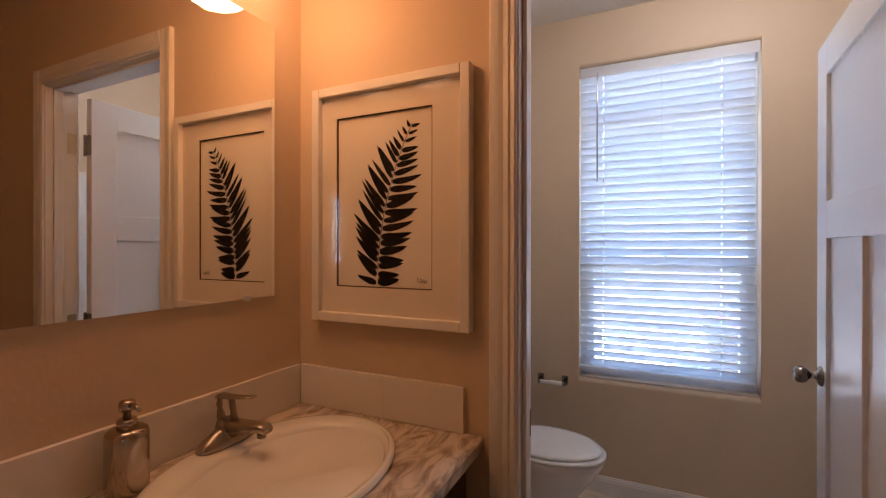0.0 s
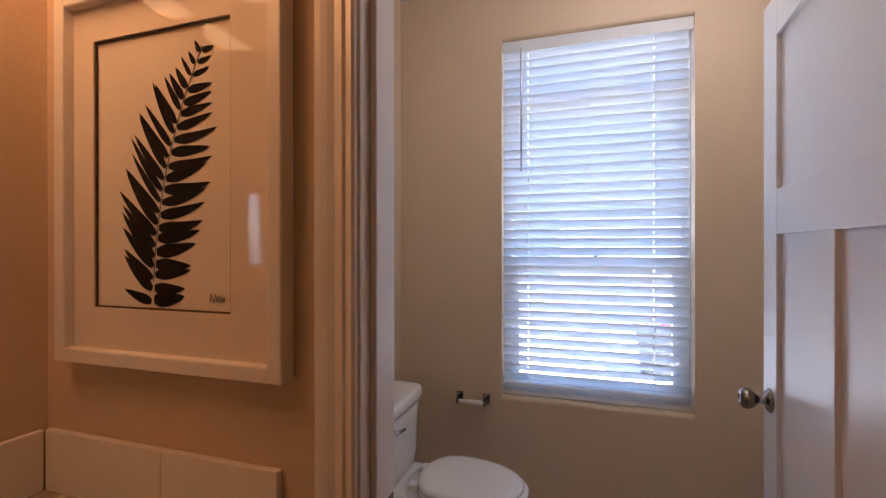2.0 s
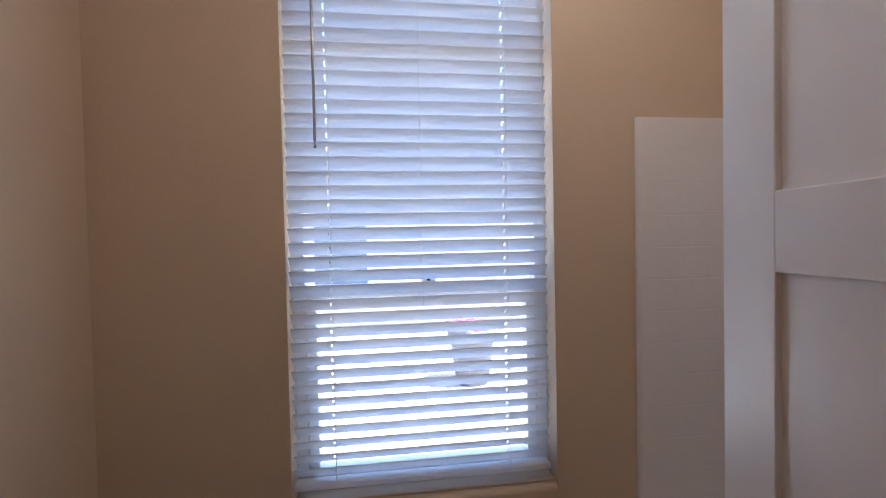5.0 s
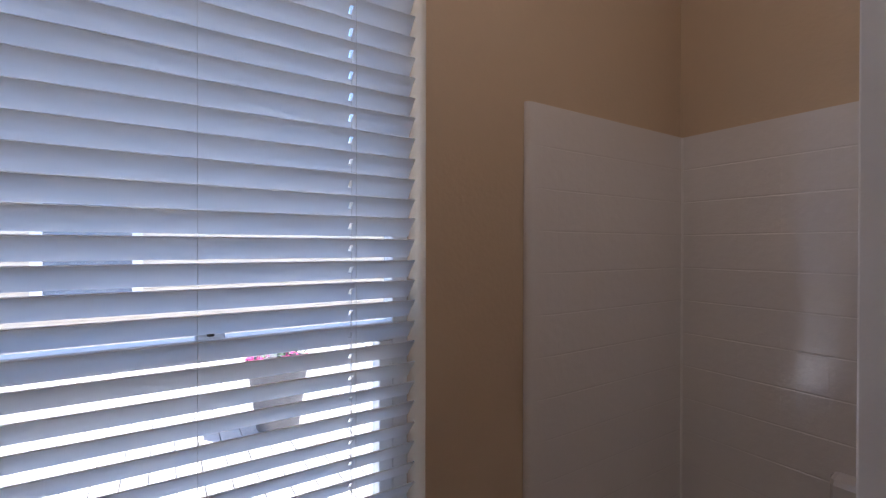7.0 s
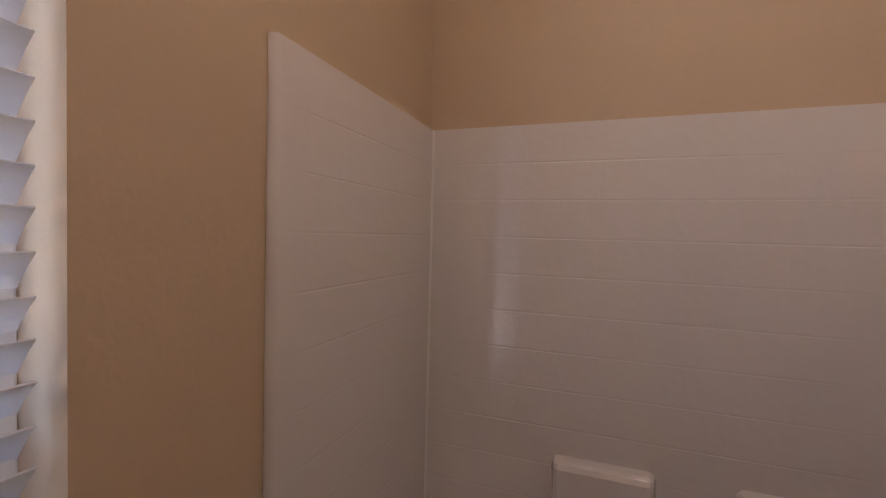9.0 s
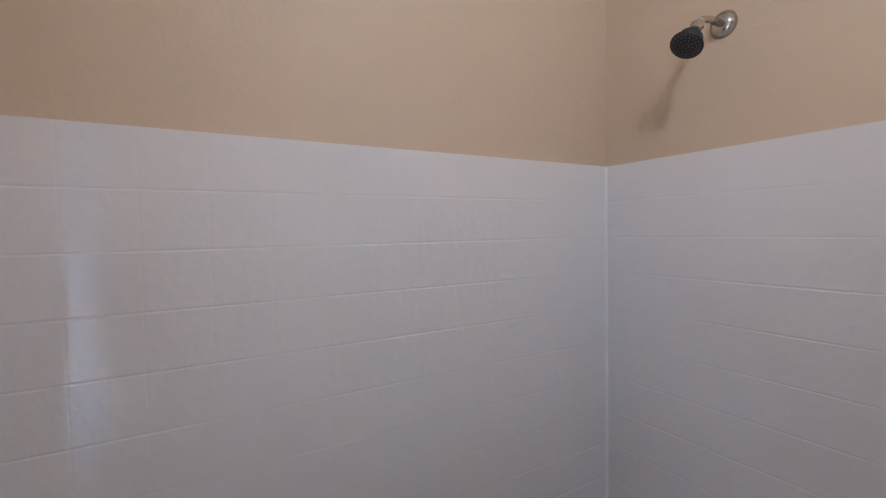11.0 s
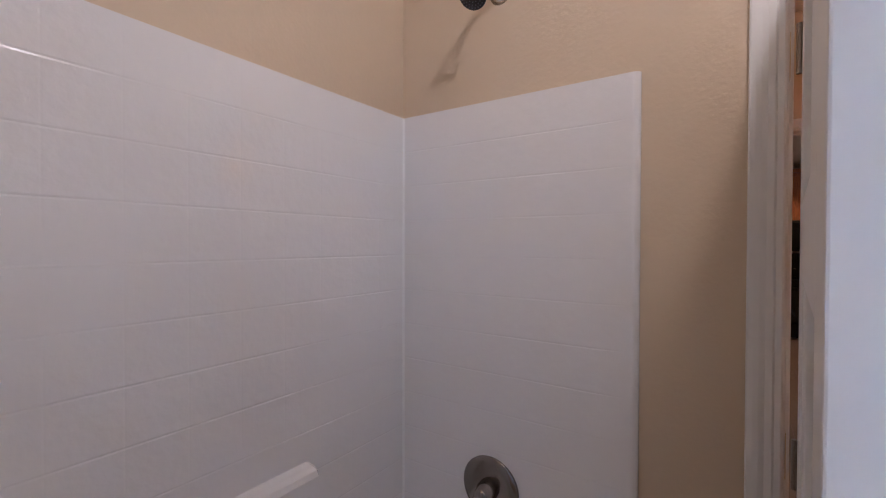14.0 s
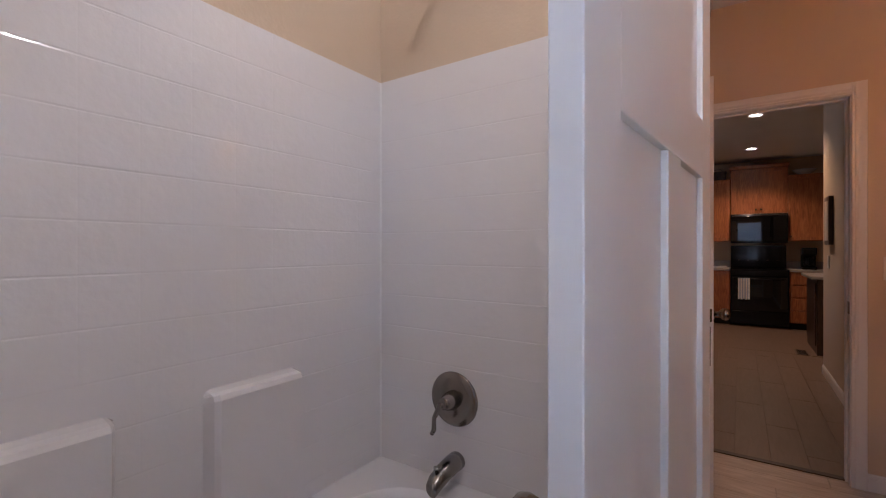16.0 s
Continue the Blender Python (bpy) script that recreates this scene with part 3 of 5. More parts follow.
def counter_top():
    """The counter slab with an oval hole, its front edge rolled."""
    b = bmesh.new()
    x0, x1, y0, y1 = 0.002, 0.546, -1.38, DIV - 0.002
    n = 64
    cx, cy, ax, ay = SINK[0], SINK[1], SINK[2] - 0.012, SINK[3] - 0.012
    inner = superoval(cx, cy, ax, ay, CT, n)
    outer = []
    for p in inner:
        d = Vector((p.x - cx, p.y - cy))
        k = min(((x1 - cx) if d.x > 0 else (x0 - cx)) / d.x if abs(d.x) > 1e-9 else 1e9, ((y1 - cy) if d.y > 0 else (-0.75 - cy)) / d.y if abs(d.y) > 1e-9 else 1e9)
        outer.append(Vector((cx + d.x * k, cy + d.y * k, CT)))
    a = [b.verts.new(p) for p in inner]
    c = [b.verts.new(p) for p in outer]
    low = [b.verts.new(p - Vector((0, 0, 0.034))) for p in inner]
    for k in range(n):
        b.faces.new((a[k], a[(k + 1) % n], c[(k + 1) % n], c[k]))
        b.faces.new((a[(k + 1) % n], a[k], low[k], low[(k + 1) % n]))
    for lo, hi in (((x0, y0, CT - 0.034), (x1, -0.75, CT)),):
        box(lo, hi, bm=b)
    # corners between the ring and the slab's rectangle
    for cxx, cyy in ((x0, y1), (x1, y1), (x0, -0.75), (x1, -0.75)):
        near = sorted(c, key=lambda v: (v.co.x - cxx) ** 2 + (v.co.y - cyy) ** 2)[:2]
        b.faces.new((near[0], near[1], b.verts.new((cxx, cyy, CT))))
    bmesh.ops.recalc_face_normals(b, faces=b.faces)
    box((x0, -0.75, CT - 0.0345), (0.05, y1, CT - 0.034), bm=b)
    return b


counter = part("countertop", counter_top(), LAMINATE)
tagged(counter, "brown and cream marbled laminate vanity countertop", "countertop")
edge = loft([[Vector((0.546 + u, y, CT + h)) for u, h in ((-0.001, 0), (0.006, -0.0015), (0.010, -0.006), (0.010, -0.030), (0.006, -0.036), (-0.001, -0.038), (-0.03, -0.038), (-0.03, -0.030))] for y in (-1.38, DIV - 0.002)])
part("front_edge", edge, LAMINATE, counter)


def splash(name, tiles):
    ob = thing(name, "cream ceramic tile backsplash with thin grout joints", "backsplash")
    for lo, hi, cut in tiles:
        part("tile", box(lo, hi, 0.0014), TILE, ob)
    return ob


zt = 1.032
CAULK = material("cream_grout", (0.62, 0.56, 0.48), 0.8, bump=0.2, bump_scale=300, stain=0.06)
s1 = splash("side_splash", [((0.0135, DIV - 0.013, CT + 0.0006), (0.2868, DIV - 0.001, zt), 0), ((0.2882, DIV - 0.013, CT + 0.0006), (0.510, DIV - 0.001, zt), 0)])
part("grout", box((0.0142, DIV - 0.0118, CT + 0.0004), (0.508, DIV - 0.0005, zt - 0.002)), CAULK, s1)
tl = []
y = DIV - 0.014
while y > -1.36:
    tl.append(((0.001, y - 0.452, CT + 0.0006), (0.013, y, zt), 0))
    y -= 0.4545
s2 = splash("back_splash", tl)
part("grout", box((0.0005, -1.37, CT + 0.0005), (0.009, DIV - 0.014, zt - 0.002)), GROUT, s2)

basin = thing("bathroom_sink", "white oval drop-in porcelain sink in the counter", "sink")
cx, cy, ax, ay = SINK
rings = []
for k, z in ((1.0, 0.001), (1.006, 0.006), (0.998, 0.011), (0.975, 0.0145), (0.94, 0.0155)):
    rings.append(superoval(cx, cy, ax * k, ay * k, CT + z, 64))
bx, by, bax, bay = cx + 0.028, cy, ax * 0.76, ay * 0.80
for k, z, m in ((1.13, 0.0148, 0.75), (1.08, 0.0125, 0.9), (1.03, 0.006, 1.0), (0.985, -0.010, 1.0), (0.93, -0.045, 1.0), (0.84, -0.085, 1.0), (0.68, -0.118, 1.0), (0.45, -0.138, 1.0), (0.2, -0.145, 1.0), (0.09, -0.147, 1.0)):
    rings.append(superoval(cx + 0.028 * m, by, bax * k, bay * k, CT + z, 64))
part("bowl", loft(rings, True), PORC, basin, smooth=True)
part("drain", lathe([(0.0, 0.0), (0.020, 0.0), (0.021, 0.003), (0.014, 0.004), (0.0, 0.0045)], 24, pose(bx, by, CT - 0.147)), NICKEL, basin, "nickel drain")
part("overflow", lathe([(0.0, 0), (0.008, 0), (0.009, 0.002), (0.005, 0.003), (0, 0.001)], 16, pose(bx + bax * 0.93, by, CT - 0.040, 0, -65, 0)), NICKEL, basin)

# faucet: base, body, flat spout, loop lever
fc = thing("faucet", "brushed nickel single-lever faucet on the sink rim", "faucet", at=pose(0.074, -0.410, CT + 0.0160) @ Matrix.Diagonal((0.95, 0.9, 0.80, 1)))
part("base_plate", loft([superoval(0, 0, 0.027 * k, 0.078 * k, z, 40, 2.6) for k, z in ((1, 0), (1.0, 0.006), (0.94, 0.014), (0.80, 0.024), (0.55, 0.036), (0.34, 0.045))]), FAUCETM, fc, smooth=True)
part("body", lathe([(0.026, 0.02), (0.0255, 0.044), (0.024, 0.056), (0.019, 0.064), (0.0, 0.067)], 28), FAUCETM, fc, smooth=True)


def bar(path, bm=None):
    """A flat bar lofted along points (x, z, half width, half height)."""
    rings = []
    for x, z, w, h in path:
        rings.append([Vector((x + (p.y / 1.0) * 0, p.x, z + p.y)) for p in [Vector((w * math.copysign(abs(math.cos(a)) ** 0.6, math.cos(a)), h * math.copysign(abs(math.sin(a)) ** 0.6, math.sin(a)))) for a in [2 * math.pi * k / 20 for k in range(20)]]])
    return loft(rings, True, bm)


part("spout", bar([(-0.005, 0.046, 0.022, 0.022), (0.03, 0.050, 0.019, 0.017), (0.07, 0.058, 0.017, 0.012), (0.10, 0.062, 0.018, 0.011), (0.118, 0.062, 0.018, 0.011), (0.126, 0.058, 0.015, 0.009)]), FAUCETM, fc, smooth=True)
part("aerator", lathe([(0.010, 0), (0.0105, 0.010), (0.0, 0.012)], 20, pose(0.108, 0, 0.036)), FAUCETM, fc, smooth=True)
part("lever", bar([(-0.030, 0.118, 0.010, 0.005), (-0.020, 0.124, 0.013, 0.006), (0.004, 0.124, 0.013, 0.005), (0.030, 0.127, 0.012, 0.004), (0.058, 0.131, 0.011, 0.003), (0.084, 0.136, 0.009, 0.0025)]), FAUCETM, fc, smooth=True)
part("lever_strap", tube([(-0.014, 0, 0.045), (-0.022, 0, 0.075), (-0.026, 0, 0.100), (-0.022, 0, 0.122)], [0.013, 0.009, 0.008, 0.009], 14), FAUCETM, fc, smooth=True)
part("lever_post", tube([(0.024, 0, 0.060), (0.020, 0, 0.090), (0.014, 0, 0.122)], [0.009, 0.007, 0.007], 14), FAUCETM, fc, smooth=True)

soap = thing("soap_dispenser", "polished steel soap pump bottle on the counter", "soap dispenser", at=pose(0.056, -0.602, CT + 0.0005) @ Matrix.Diagonal((0.9, 0.9, 0.86, 1)))
part("bottle", lathe([(0.0, 0), (0.034, 0), (0.037, 0.003), (0.038, 0.010), (0.038, 0.118), (0.0365, 0.128), (0.030, 0.133), (0.018, 0.1345), (0.0, 0.1345)], 40), STEEL, soap, smooth=True)
part("collar", lathe([(0.018, 0.1345), (0.018, 0.150), (0.0145, 0.153), (0.0, 0.153)], 28), STEEL, soap, smooth=True)
part("pump", lathe([(0.007, 0.153), (0.007, 0.168), (0.0135, 0.170), (0.0145, 0.186), (0.012, 0.190), (0.0, 0.191)], 24), STEEL, soap, smooth=True)
part("nozzle", tube([(0.0, 0, 0.181), (0.030, 0, 0.181), (0.042, 0, 0.176)], [0.006, 0.005, 0.004], 12), STEEL, soap, smooth=True)

mir = thing("wall_mirror", "frameless rectangular mirror fixed above the vanity", "mirror")
MY1, MY0, MZ0, MZ1 = -0.211, -1.30, 1.233, 1.945
part("glass", box((0.0015, MY0, MZ0), (0.006, MY1, MZ1), 0.0008, 1), MIRROR, mir)
for y in (-0.30, -1.2):
    part("clip", box((0.0062, y - 0.010, MZ0 - 0.004), (0.009, y + 0.010, MZ0 + 0.009), 0.001), CORD, mir, "clear plastic mirror clip")

vl = thing("vanity_light", "lit three-shade vanity light with frosted glass bowls", "wall lamp")
part("backplate", box((0.001, -0.82, 2.10), (0.025, -0.18, 2.18), 0.008), NICKEL, vl)
for y in VANITY_LAMPS:
    part("arm", tube([(0.02, y, 2.14), (0.08, y, 2.145), (0.115, y, 2.135), (0.13, y, 2.105)], 0.008, 12), NICKEL, vl, smooth=True)
    part("socket", lathe([(0.0, 0.02), (0.020, 0.02), (0.024, 0.0), (0.026, -0.012), (0.0, -0.012)], 24, pose(0.13, y, 2.095)), NICKEL, vl, smooth=True)
    sh = part("shade", lathe([(0.026, 0.085), (0.050, 0.078), (0.068, 0.060), (0.077, 0.038), (0.077, 0.030), (0.070, 0.018), (0.052, 0.007), (0.028, 0.001), (0.0, 0.0)], 40, pose(0.13, y, 1.992)), SHADE, vl, "glowing frosted glass bowl shade", True)
    sh.visible_shadow = False
    part("shade_clip", box((0.126, y + 0.0725, 2.018), (0.134, y + 0.080, 2.040), 0.002), NICKEL, vl)

# ---------------------------------------------------------------- fern picture
pic = thing("framed_fern_print", "black fern print with cream mat in white frame", "picture")
PX0, PX1, PZ0, PZ1 = 0.068, 0.532, 1.164, 1.790
yb, F = DIV - 0.001, 0.024
for lo, hi in (((PX0, yb - 0.030, PZ0), (PX0 + F, yb, PZ1)), ((PX1 - F, yb - 0.030, PZ0), (PX1, yb, PZ1)), ((PX0 + F, yb - 0.030, PZ1 - F), (PX1 - F, yb, PZ1)), ((PX0 + F, yb - 0.030, PZ0), (PX1 - F, yb, PZ0 + F))):
    part("frame_bar", box(lo, hi, 0.0025), FRAMEW, pic)
MX0, MX1, MZa, MZb = 0.140, 0.429, 1.257, 1.708
b = bmesh.new()
for lo, hi in (((PX0 + F - 0.002, yb - 0.013, PZ0 + F - 0.002), (MX0, yb - 0.010, PZ1 - F + 0.002)), ((MX1, yb - 0.013, PZ0 + F - 0.002), (PX1 - F + 0.002, yb - 0.010, PZ1 - F + 0.002)),
               ((MX0, yb - 0.013, MZb), (MX1, yb - 0.010, PZ1 - F + 0.002)), ((MX0, yb - 0.013, PZ0 + F - 0.002), (MX1, yb - 0.010, MZa))):
    box(lo, hi, bm=b)
part("mat_board", b, MAT, pic)
# dark strips colour in the shadow line between mat and recessed paper
b = bmesh.new()
q = 0.0028
for lo, hi in (((MX0, yb - 0.0105, MZa), (MX0 + q, yb - 0.0075, MZb)), ((MX1 - q, yb - 0.0105, MZa), (MX1, yb - 0.0075, MZb)), ((MX0 + q, yb - 0.0105, MZb - q), (MX1 - q, yb - 0.0075, MZb)), ((MX0 + q, yb - 0.0105, MZa), (MX1 - q, yb - 0.0075, MZa + q))):
    box(lo, hi, bm=b)
part("mat_shadow_strip", b, MATLINE, pic, "thin dark strip painted as the mat's shadow line")
part("paper", box((MX0 - 0.01, yb - 0.0065, MZa - 0.01), (MX1 + 0.01, yb - 0.004, MZb + 0.01)), PAPER, pic)


def fern():
    """Leaflets along a bowed stem, flat on the paper."""
    b = bmesh.new()
    rnd = random.Random(4)
    W, H = MX1 - MX0, MZb - MZa
    y = yb - 0.0072

    def stem(t):
        u = 0.435 + 0.06 * t + 0.30 * max(0.0, t) ** 2.3
        return Vector((MX0 + W * u, y, MZa + H * (0.012 + 0.905 * t)))

    def ribbon(pts):
        left, right = [], []
        for i, (p, w) in enumerate(pts):
            d = (pts[min(i + 1, len(pts) - 1)][0] - pts[max(i - 1, 0)][0]).normalized()
            s = Vector((-d.z, 0, d.x))
            left.append(b.verts.new(p + s * w)), right.append(b.verts.new(p - s * w))
        for i in range(len(pts) - 1):
            b.faces.new((left[i], left[i + 1], right[i + 1], right[i]))

    for side in (-1, 1):
        N = 23 if side < 0 else 21
        for i in range(N):
            t = 0.02 + 0.96 * i / (N - 1) + (0.008 if side > 0 else 0) + rnd.uniform(-0.004, 0.004)
            p = stem(t)
            ahead = (stem(min(1, t + 0.02)) - stem(t - 0.02)).normalized()
            if side < 0:
                length = (0.052 + 0.045 * math.sin(math.pi * min(1, t * 0.95 + 0.10))) * (1 - max(0, t - 0.62) * 1.75)
                lean = radians(31 + 32 * t + rnd.uniform(-5, 5))
                direction = Vector((-math.cos(lean), 0, math.sin(lean) * (1 if t > 0.05 else 0.4)))
            else:
                length = (0.058 + 0.030 * math.sin(math.pi * min(1, t * 1.0 + 0.05))) * (1 - max(0, t - 0.66) * 1.9)
                lean = radians(-6 + 12 * t + rnd.uniform(-6, 6))
                direction = Vector((math.cos(lean), 0, math.sin(lean)))
            length = max(0.010, length * rnd.uniform(0.92, 1.08))
            wide = (0.0098 if side < 0 else 0.0112) * (1 - 0.45 * t) * rnd.uniform(0.85, 1.15) * (1.0 if t < 0.85 else 0.7)
            start = p + direction * 0.0028
            bend = Vector((0, 0, 1)) * length * rnd.uniform(0.08, 0.22)
            pts = []
            for k in range(9):
                s = k / 8
                w = wide * (0.45 + 0.55 * min(1, s * 5)) * (1 - s ** 2.2) ** 0.8 + 0.0002
                pts.append((start + direction * length * s + bend * s * s + Vector((0, -0.00002 * (i % 3), 0)), w))
            ribbon(pts)
    for side in (-1, 1):
        ribbon([(stem(t / 20) + Vector((side * 0.0006, 0, 0)), 0.00045) for t in range(2, 21)])
    for f in b.faces:
        if f.normal.y > 0:
            f.normal_flip()
    return b


part("fern_drawing", fern(), INK, pic, "black brushed fern frond")
b = bmesh.new()
rnd = random.Random(2)
sx, sz = MX1 - 0.045, MZa + 0.016
for k in range(7):
    x = sx + k * 0.0042
    tube([(x, yb - 0.0072, sz), (x + 0.002, yb - 0.0072, sz + rnd.uniform(0.004, 0.014)), (x + 0.004, yb - 0.0072, sz + rnd.uniform(-0.001, 0.004))], 0.0004, 5, b)
part("signature_mark", b, INK, pic)
gl = part("glass", box((PX0 + F - 0.001, yb - 0.0185, PZ0 + F - 0.001), (PX1 - F + 0.001, yb - 0.0170, PZ1 - F + 0.001)), PICGLASS, pic)
gl.visible_shadow = False
part("corner_mark", box((PX1 - 0.016, yb - 0.012, PZ1), (PX1 - 0.010, yb - 0.003, PZ1 + 0.004), 0.001), DARK, pic)

# ---------------------------------------------------------------- tub and surround
TX0, TX1, TY0, TY1 = 1.665, TUB_X - 0.004, 0.004, WIN_Y - 0.004
tub = thing("bathtub", "white moulded bathtub with a wide flat rim", "bathtub")
RIM = 0.485
cxm, cym = (TX0 + TX1) / 2, (TY0 + TY1) / 2
bxm = cxm + 0.005
rings = []
for k, z in ((1.0, RIM), (0.985, RIM - 0.006), (0.965, RIM - 0.03), (0.90, RIM - 0.20), (0.80, RIM - 0.34), (0.62, RIM - 0.375), (0.2, RIM - 0.38)):
    rings.append(superoval(bxm, cym, 0.285 * k, 0.660 * k + 0.0, z, 64, 3.4))
b = loft(rings[::-1], False)
lowest = [v for v in b.verts if abs(v.co.z - (RIM - 0.38)) < 1e-4]
bmesh.ops.contextual_create(b, geom=lowest)
part("basin", b, ACRYL, tub, smooth=True)
b = bmesh.new()
top = [b.verts.new(p) for p in superoval(bxm, cym, 0.285, 0.660, RIM, 64, 3.4)]
out = []
for v in top:
    d = v.co - Vector((bxm, cym, RIM))
    k = min(((TX1 - bxm) if d.x > 0 else (TX0 + 0.02 - bxm)) / d.x if abs(d.x) > 1e-6 else 1e9, ((TY1 - cym) if d.y > 0 else (TY0 - cym)) / d.y if abs(d.y) > 1e-6 else 1e9)
    out.append(b.verts.new((bxm + d.x * k, cym + d.y * k, RIM + 0.004)))
for k in range(64):
    b.faces.new((top[k], top[(k + 1) % 64], out[(k + 1) % 64], out[k]))
for cx_, cy_ in ((TX0 + 0.02, TY0), (TX1, TY0), (TX0 + 0.02, TY1), (TX1, TY1)):
    near = sorted(out, key=lambda v: (v.co.x - cx_) ** 2 + (v.co.y - cy_) ** 2)[:2]
    b.faces.new((near[0], near[1], b.verts.new((cx_, cy_, RIM + 0.004))))
bmesh.ops.recalc_face_normals(b, faces=b.faces)
part("rim", b, ACRYL, tub)
part("apron", loft([[Vector((TX0 + u, y, z)) for u, z in ((0.021, RIM + 0.004), (0.008, RIM + 0.002), (0.0, RIM - 0.012), (0.0, RIM - 0.05), (0.012, RIM - 0.07), (0.016, 0.06), (0.004, 0.03), (0.004, 0.0), (0.05, 0.0), (0.05, RIM - 0.04))] for y in (TY0, TY1)]), ACRYL, tub)
part("tub_drain", lathe([(0.0, 0), (0.028, 0), (0.03, 0.003), (0.02, 0.005), (0, 0.005)], 24, pose(bxm, TY0 + 0.22, RIM - 0.379)), NICKEL, tub)

STOP, ROW = 1.845, 0.1092
FACE = 0.016
EDGE = FACE + 0.006      # where the flat sheets end and the corner cove begins
sur = thing("tub_surround", "glossy white moulded surround with tile-pattern grooves", "tub surround")


def tiled_sheet(length, z0, z1, tile_w, place, lip_start):
    """A moulded sheet: tile fields with grooves between; place(s, z, depth) gives the point, depth out of the wall."""
    b = bmesh.new()
    zs_ = [z1]
    z_ = z1
    while z_ - ROW > z0 + 0.02:
        z_ -= ROW
        zs_ += [z_ + 0.0034, z_, z_ - 0.0034]
    zs_.append(z0)
    centre = set()
    z_ = z1
    while z_ - ROW > z0 + 0.02:
        z_ -= ROW
        centre.add(round(z_, 5))
    lip = [(0.018 * (1 - math.cos(radians(a))), 0.001 + (FACE - 0.001) * math.sin(radians(a))) for a in range(0, 91, 10)]
    ss = [u for u, _ in lip] if lip_start else [0.0]
    vert = set()
    s_ = tile_w
    while s_ < length - 0.03:
        ss += [s_ - 0.003, s_, s_ + 0.003]
        vert.add(round(s_, 5))
        s_ += tile_w
    ss.append(length)
    grid = []
    for z in zs_:
        row = []
        for s in ss:
            d = FACE
            if round(z, 5) in centre:
                d -= 0.00065
            elif round(s, 5) in vert:
                d -= 0.00010
            if lip_start and s < 0.0181:
                d = next(h for u, h in lip if abs(u - s) < 1e-6)
            row.append(b.verts.new(place(s, z, d)))
        grid.append(row)
    for j in range(len(zs_) - 1):
        for i in range(len(ss) - 1):
            b.faces.new((grid[j][i], grid[j][i + 1], grid[j + 1][i + 1], grid[j + 1][i]))
    cap = [b.verts.new(place(s, z1, 0.0005)) for s in ss]
    for i in range(len(ss) - 1):
        b.faces.new((cap[i], cap[i + 1], grid[0][i + 1], grid[0][i]))
    bmesh.ops.recalc_face_normals(b, faces=b.faces)
    return b


SX = 1.690
zlow = RIM + 0.0045
part("end_panel", tiled_sheet(TUB_X - SX - EDGE, zlow, STOP, 0.1092, lambda s, z, d: Vector((SX + s, 0.0 + d, z)), True), ACRYL, sur)
part("end_panel", tiled_sheet(TUB_X - SX - EDGE, zlow, STOP, 0.1092, lambda s, z, d: Vector((SX + s, WIN_Y - d, z)), True), ACRYL, sur)
part("back_panel", tiled_sheet(WIN_Y - 2 * EDGE, zlow, STOP, 0.1092, lambda s, z, d: Vector((TUB_X - d, EDGE + s, z)), False), ACRYL, sur)
for y0, sgn in ((FACE, 1), (WIN_Y - FACE, -1)):
    R = EDGE - FACE
    ring = []
    for k in range(9):
        a = radians(90 * k / 8)
        ring.append((TUB_X - EDGE + R * math.sin(a), y0 + sgn * (R - R * math.cos(a))))
    b = bmesh.new()
    cols = [[b.verts.new((x, y, z)) for z in (zlow, STOP)] for x, y in ring]
    for p, q_ in zip(cols, cols[1:]):
        b.faces.new((p[0], q_[0], q_[1], p[1]))
    bmesh.ops.recalc_face_normals(b, faces=b.faces)
    part("corner_cove", b, COVE_ACRYL, sur, smooth=True)
    b = bmesh.new()
    tip = b.verts.new((TUB_X, 0 if sgn > 0 else WIN_Y, STOP))
    cols = [b.verts.new((x, y, STOP)) for x, y in ring]
    for p, q_ in zip(cols, cols[1:]):
        b.faces.new((p, q_, tip))
    part("corner_cap", b, ACRYL, sur)


def ledge(y0, y1, ztop, depth=0.052):
    """A moulded soap ledge with a soft sloped top."""
    xb = TUB_X - FACE + 0.002
    rings = []
    for y, k in ((y0 - 0.014, 0.0), (y0 - 0.004, 0.75), (y0 + 0.006, 1.0), (y1 - 0.006, 1.0), (y1 + 0.004, 0.75), (y1 + 0.014, 0.0)):
        dd = depth * k
        t = ztop - 0.012 * (1 - k)
        rings.append([Vector((xb, y, t + 0.004)), Vector((xb - dd * 0.55, y, t)), Vector((xb - dd * 0.85, y, t - 0.004)), Vector((xb - dd, y, t - 0.016)), Vector((xb - dd, y, zlow + 0.03)), Vector((xb - dd * 0.9, y, zlow)), Vector((xb, y, zlow))])
    return loft(rings)


for y0, y1 in LEDGES:
    part("soap_ledge", ledge(y0, y1, 0.893), ACRYL, sur)

shower = thing("shower_fixture", "brushed nickel shower arm with black-faced spray head", "shower head")
part("escutcheon", lathe([(0.0, 0), (0.033, 0), (0.026, 0.004), (0.026, 0.011), (0.012, 0.014), (0.0, 0.014)], 32, pose(2.057, 0.0, 2.145, -90, 0, 0)), SILVER, shower, smooth=True)
part("arm", tube([(2.057, 0.005, 2.145), (2.057, 0.06, 2.145), (2.057, 0.088, 2.138), (2.058, 0.109, 2.120)], 0.0085, 14), SILVER, shower, smooth=True)
hm = Matrix.Translation((2.058, 0.109, 2.120)) @ Vector((0.0, 0.62, -0.78)).to_track_quat("Z", "Y").to_matrix().to_4x4()
